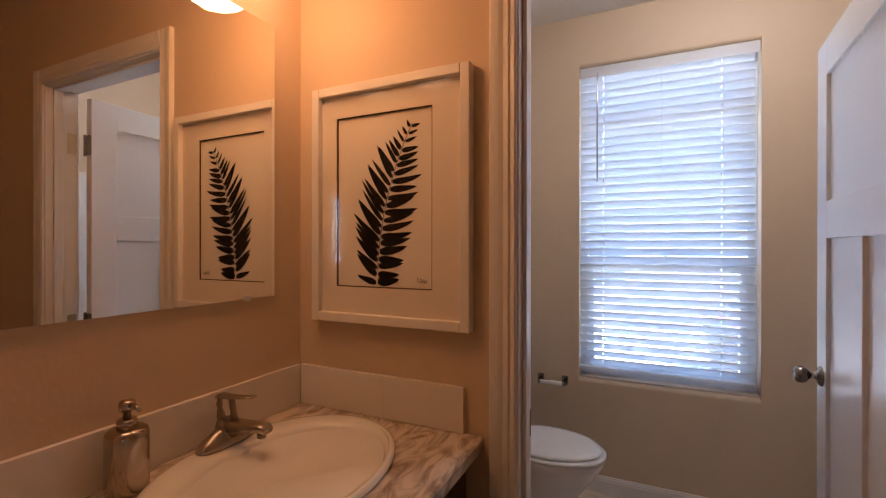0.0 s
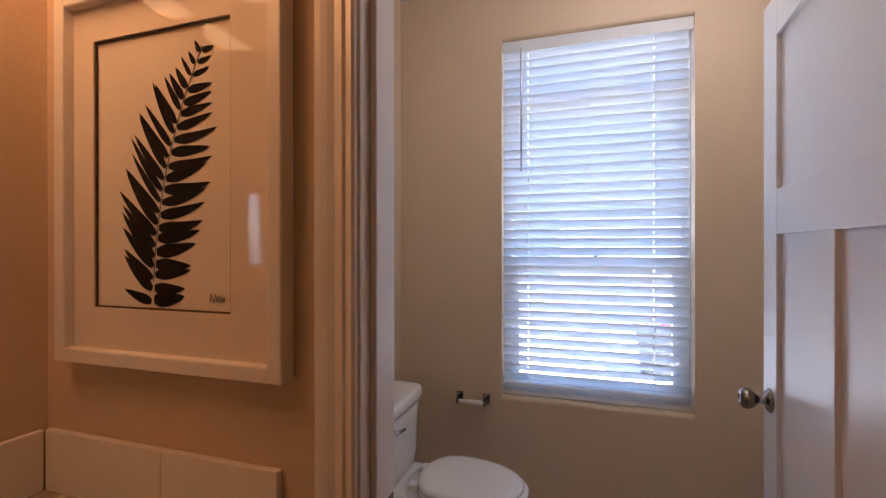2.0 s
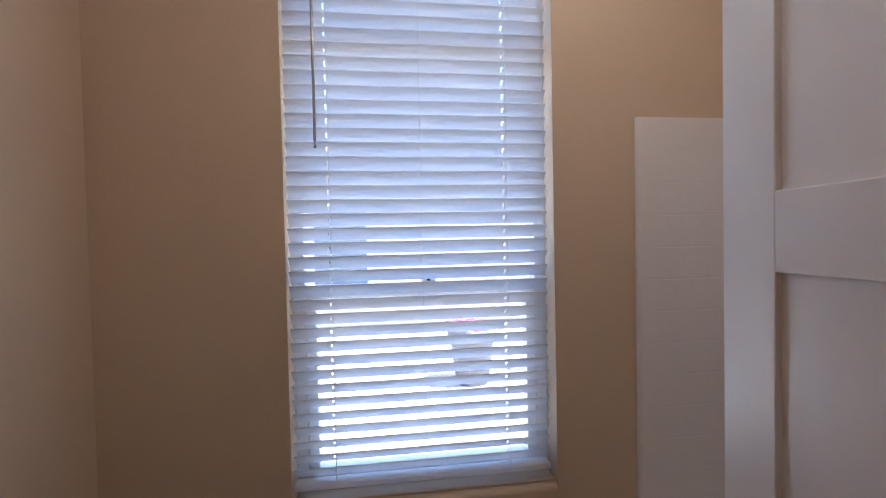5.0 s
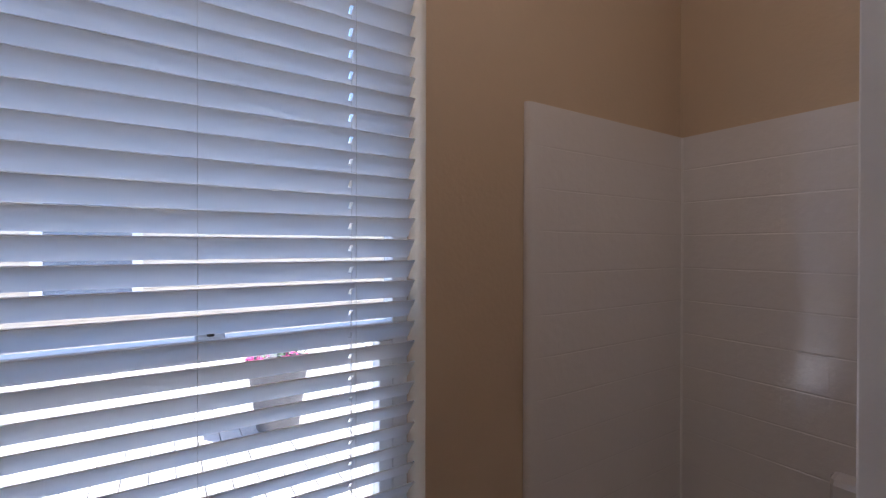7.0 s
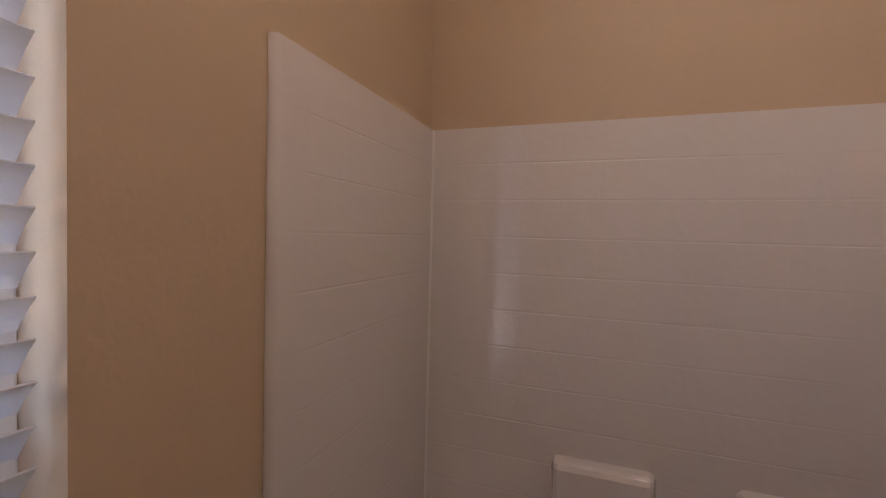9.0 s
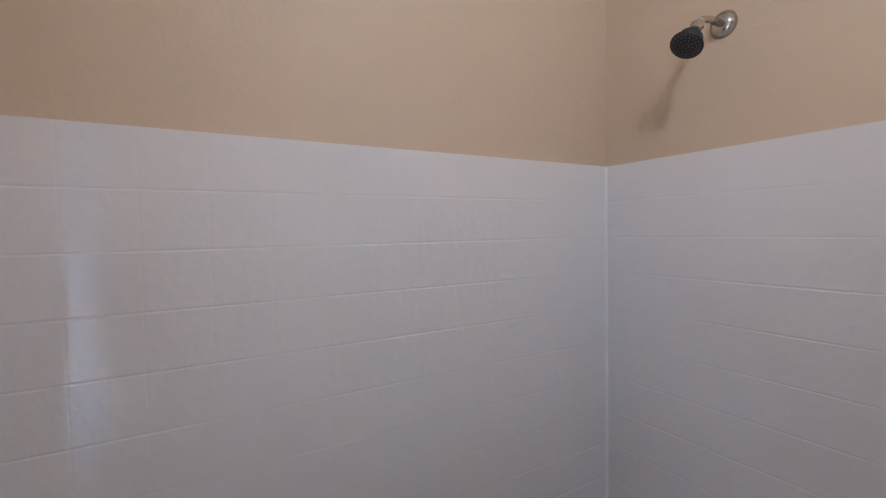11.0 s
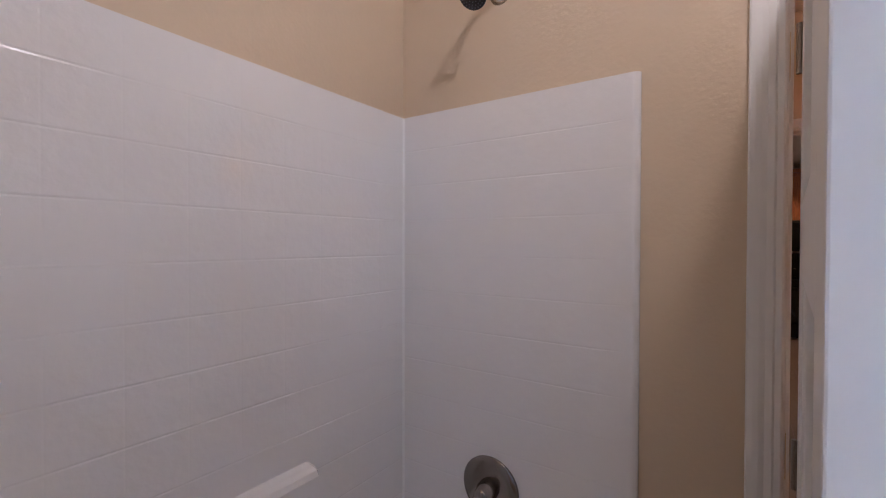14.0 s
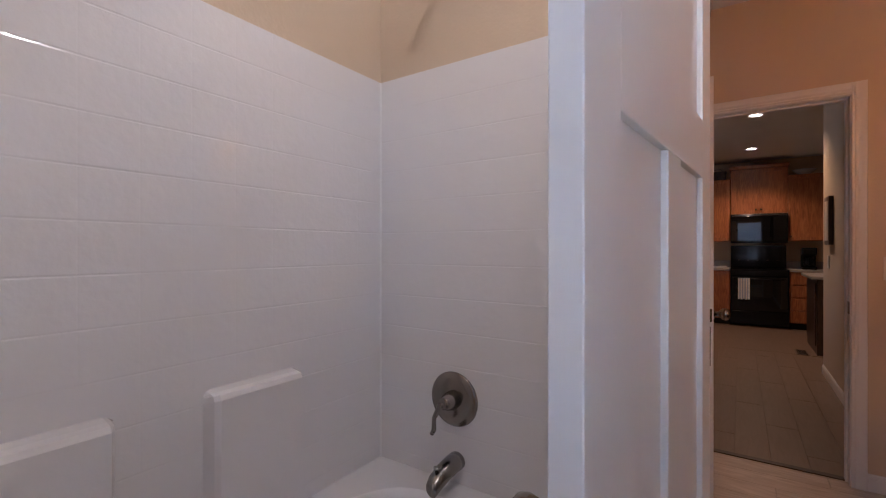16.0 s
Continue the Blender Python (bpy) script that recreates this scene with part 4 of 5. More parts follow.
part("ball_joint", lathe([(0.0, -0.012), (0.010, -0.010), (0.015, 0.0), (0.012, 0.012), (0.014, 0.018), (0.0, 0.018)], 24, hm), SILVER, shower, smooth=True)
hd = part("head", lathe([(0.013, 0.016), (0.017, 0.028), (0.027, 0.042), (0.026, 0.056), (0.036, 0.066), (0.035, 0.070), (0.0, 0.070)], 36, hm), RUBBER, shower, "black plastic spray head", True)
b = bmesh.new()
for r, n in ((0.006, 6), (0.014, 10), (0.022, 16), (0.029, 22)):
    for k in range(n):
        a = 2 * math.pi * k / n
        box((r * math.cos(a) - 0.0012, r * math.sin(a) - 0.0012, 0.0695), (r * math.cos(a) + 0.0012, r * math.sin(a) + 0.0012, 0.0715), bm=b, m=hm)
part("spray_nozzles", b, NOZZLE, hd, "grey rubber spray nozzles")

valve = thing("shower_valve", "round brushed nickel shower valve with lever handle", "shower valve", at=pose(2.073, FACE, 0.759))
part("plate", lathe([(0.0, 0), (0.086, 0), (0.088, 0.003), (0.084, 0.008), (0.060, 0.012), (0.026, 0.014), (0.0, 0.014)], 48, pose(0, 0, 0, -90, 0, 0)), NICKEL, valve, smooth=True)
part("hub", lathe([(0.030, 0.012), (0.029, 0.030), (0.024, 0.045), (0.020, 0.060), (0.018, 0.066), (0.0, 0.067)], 32, pose(0, 0, 0, -90, 0, 0)), NICKEL, valve, smooth=True)
part("lever", tube([(0, 0.052, 0.0), (0.012, 0.066, -0.010), (0.028, 0.076, -0.045), (0.026, 0.078, -0.080), (0.036, 0.076, -0.095)], [0.013, 0.011, 0.007, 0.008, 0.007], 14), NICKEL, valve, smooth=True)

spout = thing("tub_spout", "brushed nickel tub spout with diverter knob", "tub spout", at=pose(2.064, FACE, 0.562))
part("body", loft([[Vector((0.031 * k * math.cos(a), y, z + 0.029 * k * math.sin(a) * (1 if math.sin(a) > 0 else f))) for a in [2 * math.pi * i / 24 for i in range(24)]] for y, z, k, f in ((0.0, 0.0, 1.0, 1.0), (0.03, 0.0, 0.98, 1.0), (0.08, -0.006, 0.92, 1.1), (0.12, -0.016, 0.82, 1.3), (0.138, -0.026, 0.70, 1.5), (0.146, -0.026, 0.5, 1.5))]), NICKEL, spout, smooth=True)
part("diverter_knob", lathe([(0.004, 0), (0.004, 0.012), (0.009, 0.014), (0.009, 0.020), (0.0, 0.021)], 16, pose(0, 0.115, 0.006)), NICKEL, spout, smooth=True)

# ---------------------------------------------------------------- toilet
TCY = 1.065
toilet = thing("toilet", "white two-piece toilet with closed lid", "toilet")
part("tank", loft([superoval(0.126, TCY, 0.092 * kx, 0.195 * ky, z, 48, 5) for kx, ky, z in ((0.86, 0.82, 0.385), (0.92, 0.90, 0.395), (0.96, 0.94, 0.45), (1.0, 1.0, 0.60), (1.02, 1.03, 0.672))]), PORC, toilet, smooth=True)
part("tank_lid", loft([superoval(0.130, TCY, 0.104 * k, 0.212 * (1 - (1 - k) * 0.5), z, 48, 5) for k, z in ((0.90, 0.672), (1.0, 0.677), (1.02, 0.694), (1.0, 0.714), (0.94, 0.725), (0.80, 0.729), (0.4, 0.7296))]), PORC, toilet, "white tank lid", True)
lev = part("flush_lever", tube([(0.222, TCY - 0.13, 0.625), (0.236, TCY - 0.13, 0.625), (0.238, TCY - 0.115, 0.623), (0.238, TCY - 0.06, 0.615)], [0.011, 0.009, 0.007, 0.006], 12), CHROME, toilet, "chrome flush lever", True)


def egg(cx_, cy_, lx0, lx1, wy, z, n=56):
    """An elongated bowl outline: blunt at the back, round at the front."""
    out = []
    for k in range(n):
        a = 2 * math.pi * k / n
        c, s = math.cos(a), math.sin(a)
        x = cx_ + (lx1 if c > 0 else lx0) * (abs(c) ** (1.0 if c > 0 else 0.75)) * (1 if c > 0 else -1)
        out.append(Vector((x, cy_ + wy * (abs(s) ** 0.92) * (1 if s > 0 else -1), z)))
    return out


part("bowl", loft([egg(0.44, TCY, a, c, w, z) for a, c, w, z in ((0.20, 0.18, 0.105, 0.0), (0.20, 0.175, 0.100, 0.03), (0.19, 0.15, 0.095, 0.12), (0.19, 0.17, 0.112, 0.20), (0.20, 0.23, 0.150, 0.28), (0.21, 0.275, 0.176, 0.345), (0.215, 0.288, 0.182, 0.378), (0.21, 0.285, 0.180, 0.388))]), PORC, toilet, smooth=True)
part("deck", box((0.05, TCY - 0.155, 0.28), (0.30, TCY + 0.155, 0.384), 0.022, 3), PORC, toilet)
part("seat", loft([egg(0.46, TCY, 0.17 * k, 0.272 * k, 0.184 * k, z) for k, z in ((0.97, 0.390), (1.0, 0.394), (1.0, 0.404), (0.98, 0.409), (0.9, 0.410))]), SEATW, toilet, "white plastic seat", True)
part("lid", loft([egg(0.455, TCY, 0.165 * k, 0.258 * k, 0.175 * k, z) for k, z in ((0.98, 0.411), (1.0, 0.414), (1.0, 0.422), (0.97, 0.428), (0.85, 0.4315), (0.5, 0.434), (0.1, 0.4345))]), SEATW, toilet, "white closed lid", True)
for s in (-1, 1):
    part("hinge_cap", box((0.262, TCY + s * 0.075 - 0.022, 0.384), (0.305, TCY + s * 0.075 + 0.022, 0.412), 0.006), SEATW, toilet)
    part("bolt_cap", lathe([(0.0, 0.022), (0.010, 0.020), (0.014, 0.010), (0.015, 0.0)][::-1], 20, pose(0.36, TCY + s * 0.118, 0.0)), SEATW, toilet, smooth=True)

tp = thing("toilet_paper_holder", "nickel wall holder with an empty white roller", "paper holder")
for x in (0.330, 0.470):
    part("post", box((x - 0.008, WIN_Y - 0.060, 0.574), (x + 0.008, WIN_Y - 0.006, 0.602), 0.004), NICKEL, tp)
    part("wall_plate", box((x - 0.018, WIN_Y - 0.0075, 0.568), (x + 0.018, WIN_Y - 0.0005, 0.622), 0.003), NICKEL, tp)
part("roller", lathe([(0.006, -0.064), (0.010, -0.060), (0.0105, -0.01), (0.0125, -0.009), (0.0125, 0.060), (0.006, 0.064)], 24, pose(0.400, WIN_Y - 0.048, 0.587, 0, 90, 0)), PAPERROLL, tp, "white plastic spring roller", True)

# ---------------------------------------------------------------- towels on a bar by the toilet
tb = thing("towel_bar", "brushed nickel towel bar on the wall", "towel bar")
for y in (0.12, 0.62):
    part("bracket", lathe([(0.0, 0), (0.024, 0), (0.024, 0.006), (0.010, 0.012), (0.009, 0.060), (0.013, 0.062), (0.013, 0.084), (0.0, 0.085)], 24, pose(0.0005, y, 1.378, 0, 90, 0)), NICKEL, tb, smooth=True)
part("rail", tube([(0.073, 0.115, 1.378), (0.073, 0.625, 1.378)], 0.008, 14), NICKEL, tb, smooth=True)


def draped(y0, y1, front, back, radius, stripes, flare, seed, v0=0.0, lift=0.0):
    """A towel folded over the bar: strips of colour across its width, with soft folds."""
    meshes = []
    rnd = random.Random(seed)
    ph = [rnd.uniform(0, 6.28) for _ in range(4)]
    total = sum(w for w, _ in stripes)
    u0 = 0.0
    for w, mat in stripes:
        ua, ub = u0 / total, (u0 + w) / total
        u0 += w

        def place(uu, v, off, ua=ua, ub=ub):
            u = ua + (ub - ua) * uu
            length = back + front
            s = (v0 + (1 - v0) * v) * length
            y_ = y0 + (y1 - y0) * u
            if s < back:
                z_, x_ = 1.378 - (back - s), 0.073 - radius
            elif s < back + math.pi * radius:
                a = (s - back) / radius
                z_, x_ = 1.378 + radius * math.sin(a), 0.073 - radius * math.cos(a)
            else:
                z_, x_ = 1.378 - (s - back - math.pi * radius), 0.073 + radius
            drop = max(0, 1.378 - z_)
            wave = 0.020 * min(1, drop * 3) * (math.sin(u * 10 + ph[0]) + 0.7 * math.sin(u * 21 + ph[1] + drop * 2.5))
            y_ += 0.006 * min(1, drop * 3) * math.sin(drop * 11 + ph[2] + u * 3)
            y_ += flare * drop * (u - 0.30) * (y1 - y0)
            x_ += (wave if x_ > 0.073 else -abs(wave) * 0.3) + (off + lift) * (1 if x_ >= 0.073 else -1)
            return Vector((max(0.006, x_), y_, z_ + off * (1 if drop <= 0 else 0)))

        b = bmesh.new()
        sheet(max(3, int(44 * (ub - ua)) + 1), 46, lambda uu, v: place(uu, v, 0.0), b)
        me = b
        r = bmesh.ops.solidify(me, geom=me.faces[:], thickness=0.007)
        meshes.append((me, mat))
    return meshes


towel = thing("bath_towel", "striped blue, grey, taupe and cream terry towel hanging", "towel")
for me, mat in draped(0.37, 0.668, 0.66, 0.52, 0.016, ((6.8, CLOTH_T), (1, CLOTH_W), (3.2, CLOTH_B), (0.7, CLOTH_W), (2.6, CLOTH_G), (0.5, CLOTH_T), (1.1, CLOTH_W)), 0.62, 3):
    part("stripe", me, mat, towel, smooth=True)
hand = thing("hand_towel", "taupe hand towel with cream border over the bath towel", "towel")
for me, mat in draped(0.31, 0.505, 0.36, 0.10, 0.030, ((2, CLOTH_G), (1.2, CLOTH_B), (7, CLOTH_T), (1.0, CLOTH_W)), 0.42, 8):
    part("stripe", me, mat, hand, smooth=True)
for me, mat in draped(0.31, 0.505, 0.365, 0.10, 0.030, ((1, CLOTH_W),), 0.42, 8, 0.955, 0.004):
    part("hem_border", me, mat, hand, smooth=True)

# ceiling light of the bath
cl = thing("bath_ceiling_light", "round flush ceiling light with frosted glass, lit", "ceiling light", at=pose(1.30, 0.72, CEILING))
part("pan", lathe([(0.0, -0.001), (0.14, -0.001), (0.14, -0.022), (0.132, -0.026), (0.0, -0.026)], 40), NICKEL, cl, smooth=True)
g = part("bowl", lathe([(0.128, -0.026), (0.125, -0.06), (0.105, -0.095), (0.06, -0.118), (0.0, -0.125)], 40), BATHSHADE, cl, "frosted glass bowl", True)
g.visible_shadow = False

# ---------------------------------------------------------------- kitchen beyond the far door
KW = KIT_WALL           # kitchen's far wall
RF = KW + 0.66          # front of the range
HX = 0.62              # wall beside the passage into the kitchen
KC = 2.74
structure("wall_passage", box((HX - 0.12, -4.57, 0), (HX, BACK - 0.112, KC)), PAINT, "tan textured wall beside the kitchen passage", "wall")
structure("wall_kitchen_back", box((-2.5, KW - 0.12, 0), (4.0, KW, KC)), PAINT, "tan textured kitchen back wall", "wall")
structure("wall_kitchen_west", box((-2.62, KW - 0.12, 0), (-2.5, -4.45, KC)), PAINT, "tan textured kitchen side wall", "wall")
bm = bmesh.new()
for lo, hi in (((4.0, KW - 0.12, 0), (4.12, -5.47, KC)), ((4.0, -5.13, 0), (4.12, BACK - 0.112, KC)), ((4.0, -5.47, 0), (4.12, -5.13, 1.08)), ((4.0, -5.47, 2.26), (4.12, -5.13, KC))):
    box(lo, hi, bm=bm)
structure("wall_kitchen_east", bm, PAINT, "tan textured kitchen side wall with a narrow window", "wall")
kwin = thing("window_2", "narrow bright kitchen window with slat blind", "window")
kwin["kind"] = "structure"
for lo, hi in (((4.05, -5.47, 1.08), (4.10, -5.44, 2.26)), ((4.05, -5.16, 1.08), (4.10, -5.13, 2.26)), ((4.05, -5.44, 2.23), (4.10, -5.16, 2.26)), ((4.05, -5.44, 1.08), (4.10, -5.16, 1.11))):
    part("window_frame", box(lo, hi, 0.003), VINYL, kwin)
kp = part("pane", box((4.07, -5.442, 1.108), (4.074, -5.158, 2.232)), GLASS, kwin)
kp.visible_shadow = False
kb = thing("kitchen_blind", "white slat blind in the narrow kitchen window", "blind")
for k in range(22):
    part("slat", box((4.01, -5.465, 1.112 + k * 0.05), (4.045, -5.135, 1.130 + k * 0.05), 0.001, 1), SLAT, kb)
structure("wall_kitchen_return", box((-2.5, -4.57, 0), (HX - 0.12, -4.45, KC)), PAINT, "tan textured kitchen return wall", "wall")
structure("wall_kitchen_front", box((EAST + 0.12, BACK - 0.112, 0), (4.0, BACK - 0.002, KC)), PAINT, "tan textured wall beside the vanity room", "wall")
structure("ceiling_kitchen", box((-2.62, KW - 0.12, KC), (4.12, BACK - 0.112, KC + 0.1)), CEIL, "white textured kitchen ceiling", "ceiling")
baseboard((HX, -4.57, 0), (HX, BACK - 0.112, 0), (1, 0, 0))

for y in (-4.80, -6.79):
    can = thing("recessed_light", "lit recessed can light in the ceiling", "recessed light", "kitchen can lights", at=pose(1.17, y, KC))
    part("trim_ring", lathe([(0.062, -0.001), (0.085, -0.001), (0.085, -0.006), (0.064, -0.008), (0.062, -0.004)], 32), TRIM, can, smooth=True)
    part("lens", lathe([(0.0, -0.005), (0.045, -0.0045), (0.0615, -0.003), (0.0615, -0.001)], 32), CANGLOW, can, "glowing lens")


def raised_door(y, x0, x1, z0, z1, parent, pull=None, mat=None):
    """A frame-and-panel cabinet front whose face looks along +y."""
    m = mat or CHERRY
    d = part("door", box((x0, y, z0), (x1, y + 0.012, z1), 0.002), m, parent)
    f = 0.055
    for lo, hi in (((x0, y + 0.012, z0), (x0 + f, y + 0.020, z1)), ((x1 - f, y + 0.012, z0), (x1, y + 0.020, z1)), ((x0 + f, y + 0.012, z1 - f), (x1 - f, y + 0.020, z1)), ((x0 + f, y + 0.012, z0), (x1 - f, y + 0.020, z0 + f))):
        part("door_frame", box(lo, hi, 0.002), m, d)
    if pull:
        part("knob", lathe([(0.006, 0), (0.006, 0.012), (0.015, 0.016), (0.015, 0.024), (0.0, 0.028)], 16, pose(pull[0], y + 0.02, pull[1], -90, 0, 0)), NICKEL, d, "nickel knob", True)
    return d


def upper_cabinet(x0, x1, z0, z1, depth, doors, label):
    c = thing("upper_cabinet", label, "cabinet", "kitchen wall cabinets")
    part("carcass", box((x0, KW + 0.001, z0), (x1, KW + depth, z1), 0.003), CHERRY, c)
    w = (x1 - x0) / doors
    for i in range(doors):
        a, b_ = x0 + i * w + 0.004, x0 + (i + 1) * w - 0.004
        px = b_ - 0.03 if (doors == 1 or i == 0) else a + 0.03
        raised_door(KW + depth + 0.001, a, b_, z0 + 0.004, z1 - 0.004, c, (px, z0 + 0.07))
    return c


RX0, RX1 = 0.683, 1.445
upper_cabinet(RX1 + 0.002, RX1 + 0.50, 1.37, 2.42, 0.32, 1, "cherry-stained wall cabinet beside the microwave")
upper_cabinet(RX1 + 0.504, RX1 + 1.40, 1.37, 2.42, 0.32, 2, "cherry-stained wall cabinet above the counter")
upper_cabinet(RX0, RX1, 1.82, 2.56, 0.34, 2, "cherry-stained wall cabinet above the microwave")
upper_cabinet(RX0 - 0.55, RX0 - 0.002, 1.37, 2.42, 0.32, 1, "cherry-stained wall cabinet beside the microwave")
upper_cabinet(RX0 - 1.50, RX0 - 0.554, 1.37, 2.42, 0.32, 2, "cherry-stained wall cabinet above the counter")
tagged(part("cabinet_crown", box((RX0 - 0.02, KW + 0.001, 2.562), (RX1 + 0.02, KW + 0.38, 2.62), 0.01), CHERRY), "cherry-stained crown moulding on the cabinet", "moulding")

rangeob = thing("kitchen_range", "black freestanding electric range with glass oven door", "range")
part("body", box((RX0 + 0.004, KW + 0.03, 0.03), (RX1 - 0.004, RF - 0.03, 0.905), 0.004), APPL, rangeob)
od = part("oven_door", box((RX0 + 0.006, RF - 0.029, 0.26), (RX1 - 0.006, RF + 0.012, 0.80), 0.008), APPGLASS, rangeob)
part("handle", tube([(RX0 + 0.06, RF + 0.012, 0.765), (RX0 + 0.06, RF + 0.05, 0.765), (RX1 - 0.06, RF + 0.05, 0.765), (RX1 - 0.06, RF + 0.012, 0.765)], 0.011, 10), APPL, od)
part("drawer", box((RX0 + 0.006, RF - 0.029, 0.06), (RX1 - 0.006, RF + 0.008, 0.25), 0.006), APPL, rangeob)
part("cooktop", box((RX0, KW + 0.03, 0.906), (RX1, RF + 0.005, 0.92), 0.004), APPGLASS, rangeob)
part("control_panel", box((RX0 + 0.004, RF - 0.028, 0.81), (RX1 - 0.004, RF + 0.010, 0.904), 0.006), APPL, rangeob)
part("backguard", box((RX0, KW + 0.002, 0.921), (RX1, KW + 0.08, 1.30), 0.01), APPL, rangeob)
for k in range(5):
    x = RX0 + 0.12 + k * 0.13
    part("control_dial", lathe([(0.017, 0), (0.016, 0.02), (0.0, 0.022)], 16, pose(x, KW + 0.08, 1.05, -90, 0, 0)), NICKEL, rangeob, smooth=True)
tow = thing("dish_towel", "white striped dish towel hung on the oven handle", "towel")
for k in range(9):
    x = RX1 - 0.26 + k * 0.017
    part("stripe", box((x, RF + 0.061 + 0.003 * math.sin(k), 0.44 + 0.01 * math.sin(k * 2)), (x + 0.0172, RF + 0.068 + 0.003 * math.sin(k), 0.778), 0.002), CLOTH_W if k % 2 == 0 else CLOTH_G, tow)

micro = thing("microwave", "black over-range microwave with glass door", "microwave")
part("case", box((RX0 + 0.002, KW + 0.001, 1.34), (RX1 - 0.002, KW + 0.39, 1.815), 0.006), APPL, micro)
part("door", box((RX0 + 0.20, KW + 0.391, 1.37), (RX1 - 0.006, KW + 0.415, 1.775), 0.006), APPGLASS, micro)
part("control_panel", box((RX0 + 0.006, KW + 0.391, 1.37), (RX0 + 0.195, KW + 0.413, 1.775), 0.005), APPL, micro)
part("handle", tube([(RX0 + 0.225, KW + 0.416, 1.47), (RX0 + 0.225, KW + 0.45, 1.47), (RX0 + 0.225, KW + 0.45, 1.76), (RX0 + 0.225, KW + 0.416, 1.76)], 0.009, 10), APPL, micro)
part("vent_grille", box((RX0 + 0.006, KW + 0.391, 1.782), (RX1 - 0.006, KW + 0.41, 1.81), 0.003), DARK, micro)


def base_cabinet(x0, x1, drawers, label):
    c = thing("base_cabinet", label, "cabinet", "kitchen base cabinets")
    part("carcass", box((x0, KW + 0.001, 0.10), (x1, RF - 0.05, 0.885), 0.003), CHERRY, c)
    part("toe_kick", box((x0 + 0.005, KW + 0.01, 0.0), (x1 - 0.005, RF - 0.12, 0.10)), DARK, c)
    if drawers:
        h = 0.775 / drawers
        for i in range(drawers):
            z0 = 0.105 + i * h
            d = part("drawer", box((x0 + 0.02, RF - 0.049, z0 + 0.006), (x1 - 0.02, RF - 0.028, z0 + h - 0.006), 0.005), CHERRY, c)
            part("knob", lathe([(0.006, 0), (0.006, 0.012), (0.015, 0.016), (0.015, 0.024), (0.0, 0.028)], 16, pose((x0 + x1) / 2, RF - 0.028, z0 + h / 2, -90, 0, 0)), NICKEL, d, smooth=True)
    else:
        raised_door(RF - 0.049, x0 + 0.01, x1 - 0.01, 0.11, 0.875, c, (x1 - 0.05, 0.80))
    return c


base_cabinet(RX0 - 0.46, RX0 - 0.002, 4, "cherry-stained base cabinet with four drawers")
base_cabinet(RX0 - 1.40, RX0 - 0.464, 0, "cherry-stained base cabinet with a panel door")
base_cabinet(RX1 + 0.002, RX1 + 0.60, 0, "cherry-stained base cabinet with a panel door")
for x0, x1 in ((RX0 - 1.42, RX0 - 0.003), (RX1 + 0.003, RX1 + 0.62)):
    tagged(part("kitchen_counter", box((x0, KW + 0.001, 0.886), (x1, RF - 0.015, 0.922), 0.006), STONEK), "grey speckled kitchen countertop", "countertop")
    tagged(part("kitchen_backsplash", box((x0, KW + 0.001, 0.923), (x1, KW + 0.02, 1.04), 0.003), STONEK), "grey speckled low backsplash", "backsplash")

isl = thing("kitchen_island", "dark wooden kitchen island with pale stone top", "island")
part("body", box((-0.9, IY0, 0.0), (IX - 0.03, IY1, 0.885), 0.004), ESPRESSO, isl)
part("end_panel", box((IX - 0.029, IY0 + 0.06, 0.10), (IX - 0.018, IY1 - 0.06, 0.84), 0.004), ESPRESSO, isl)
part("top", box((-0.95, IY0 - 0.05, 0.886), (IX + 0.03, IY1 + 0.05, 0.924), 0.008), STONEK, isl)

cm = thing("coffee_maker", "black drip coffee maker on the counter", "coffee maker", at=pose(RX0 - 0.26, KW + 0.30, 0.922))
part("base", box((-0.09, -0.13, 0), (0.09, 0.13, 0.04), 0.008), APPL, cm)
part("tower", box((-0.09, -0.13, 0.04), (0.09, -0.03, 0.33), 0.01), APPL, cm)
part("filter_basket", box((-0.09, -0.03, 0.22), (0.09, 0.12, 0.34), 0.015), APPL, cm)
part("carafe", lathe([(0.0, 0.042), (0.06, 0.042), (0.072, 0.08), (0.07, 0.13), (0.05, 0.18), (0.045, 0.20), (0.0, 0.20)], 24, pose(0, 0.05, 0)), APPGLASS, cm, smooth=True)
part("carafe_handle", tube([(0, 0.115, 0.17), (0, 0.155, 0.16), (0, 0.155, 0.09), (0, 0.12, 0.08)], 0.008, 8), APPL, cm)
bowl = thing("serving_bowl", "white shallow bowl on top of the wall cabinet", "bowl", at=pose(RX0 - 0.22, KW + 0.17, 2.422))
part("dish", lathe([(0.0, 0.0), (0.06, 0.0), (0.065, 0.008), (0.12, 0.05), (0.16, 0.085), (0.155, 0.088), (0.11, 0.055), (0.05, 0.016), (0.0, 0.014)], 32), PORC, bowl, smooth=True)

bask = thing("storage_basket", "dark woven basket on top of the wall cabinet", "basket", at=pose(RX1 + 0.20, KW + 0.17, 2.422))
part("body", loft([superoval(0, 0, 0.14 * k, 0.10 * k, z, 28, 4) for k, z in ((0.86, 0.0), (0.9, 0.02), (0.98, 0.12), (1.02, 0.15), (0.94, 0.15), (0.9, 0.03))]), ESPRESSO, bask)
part("handle", tube([(-0.10, 0, 0.14), (-0.06, 0, 0.20), (0.06, 0, 0.20), (0.10, 0, 0.14)], 0.006, 8), ESPRESSO, bask)
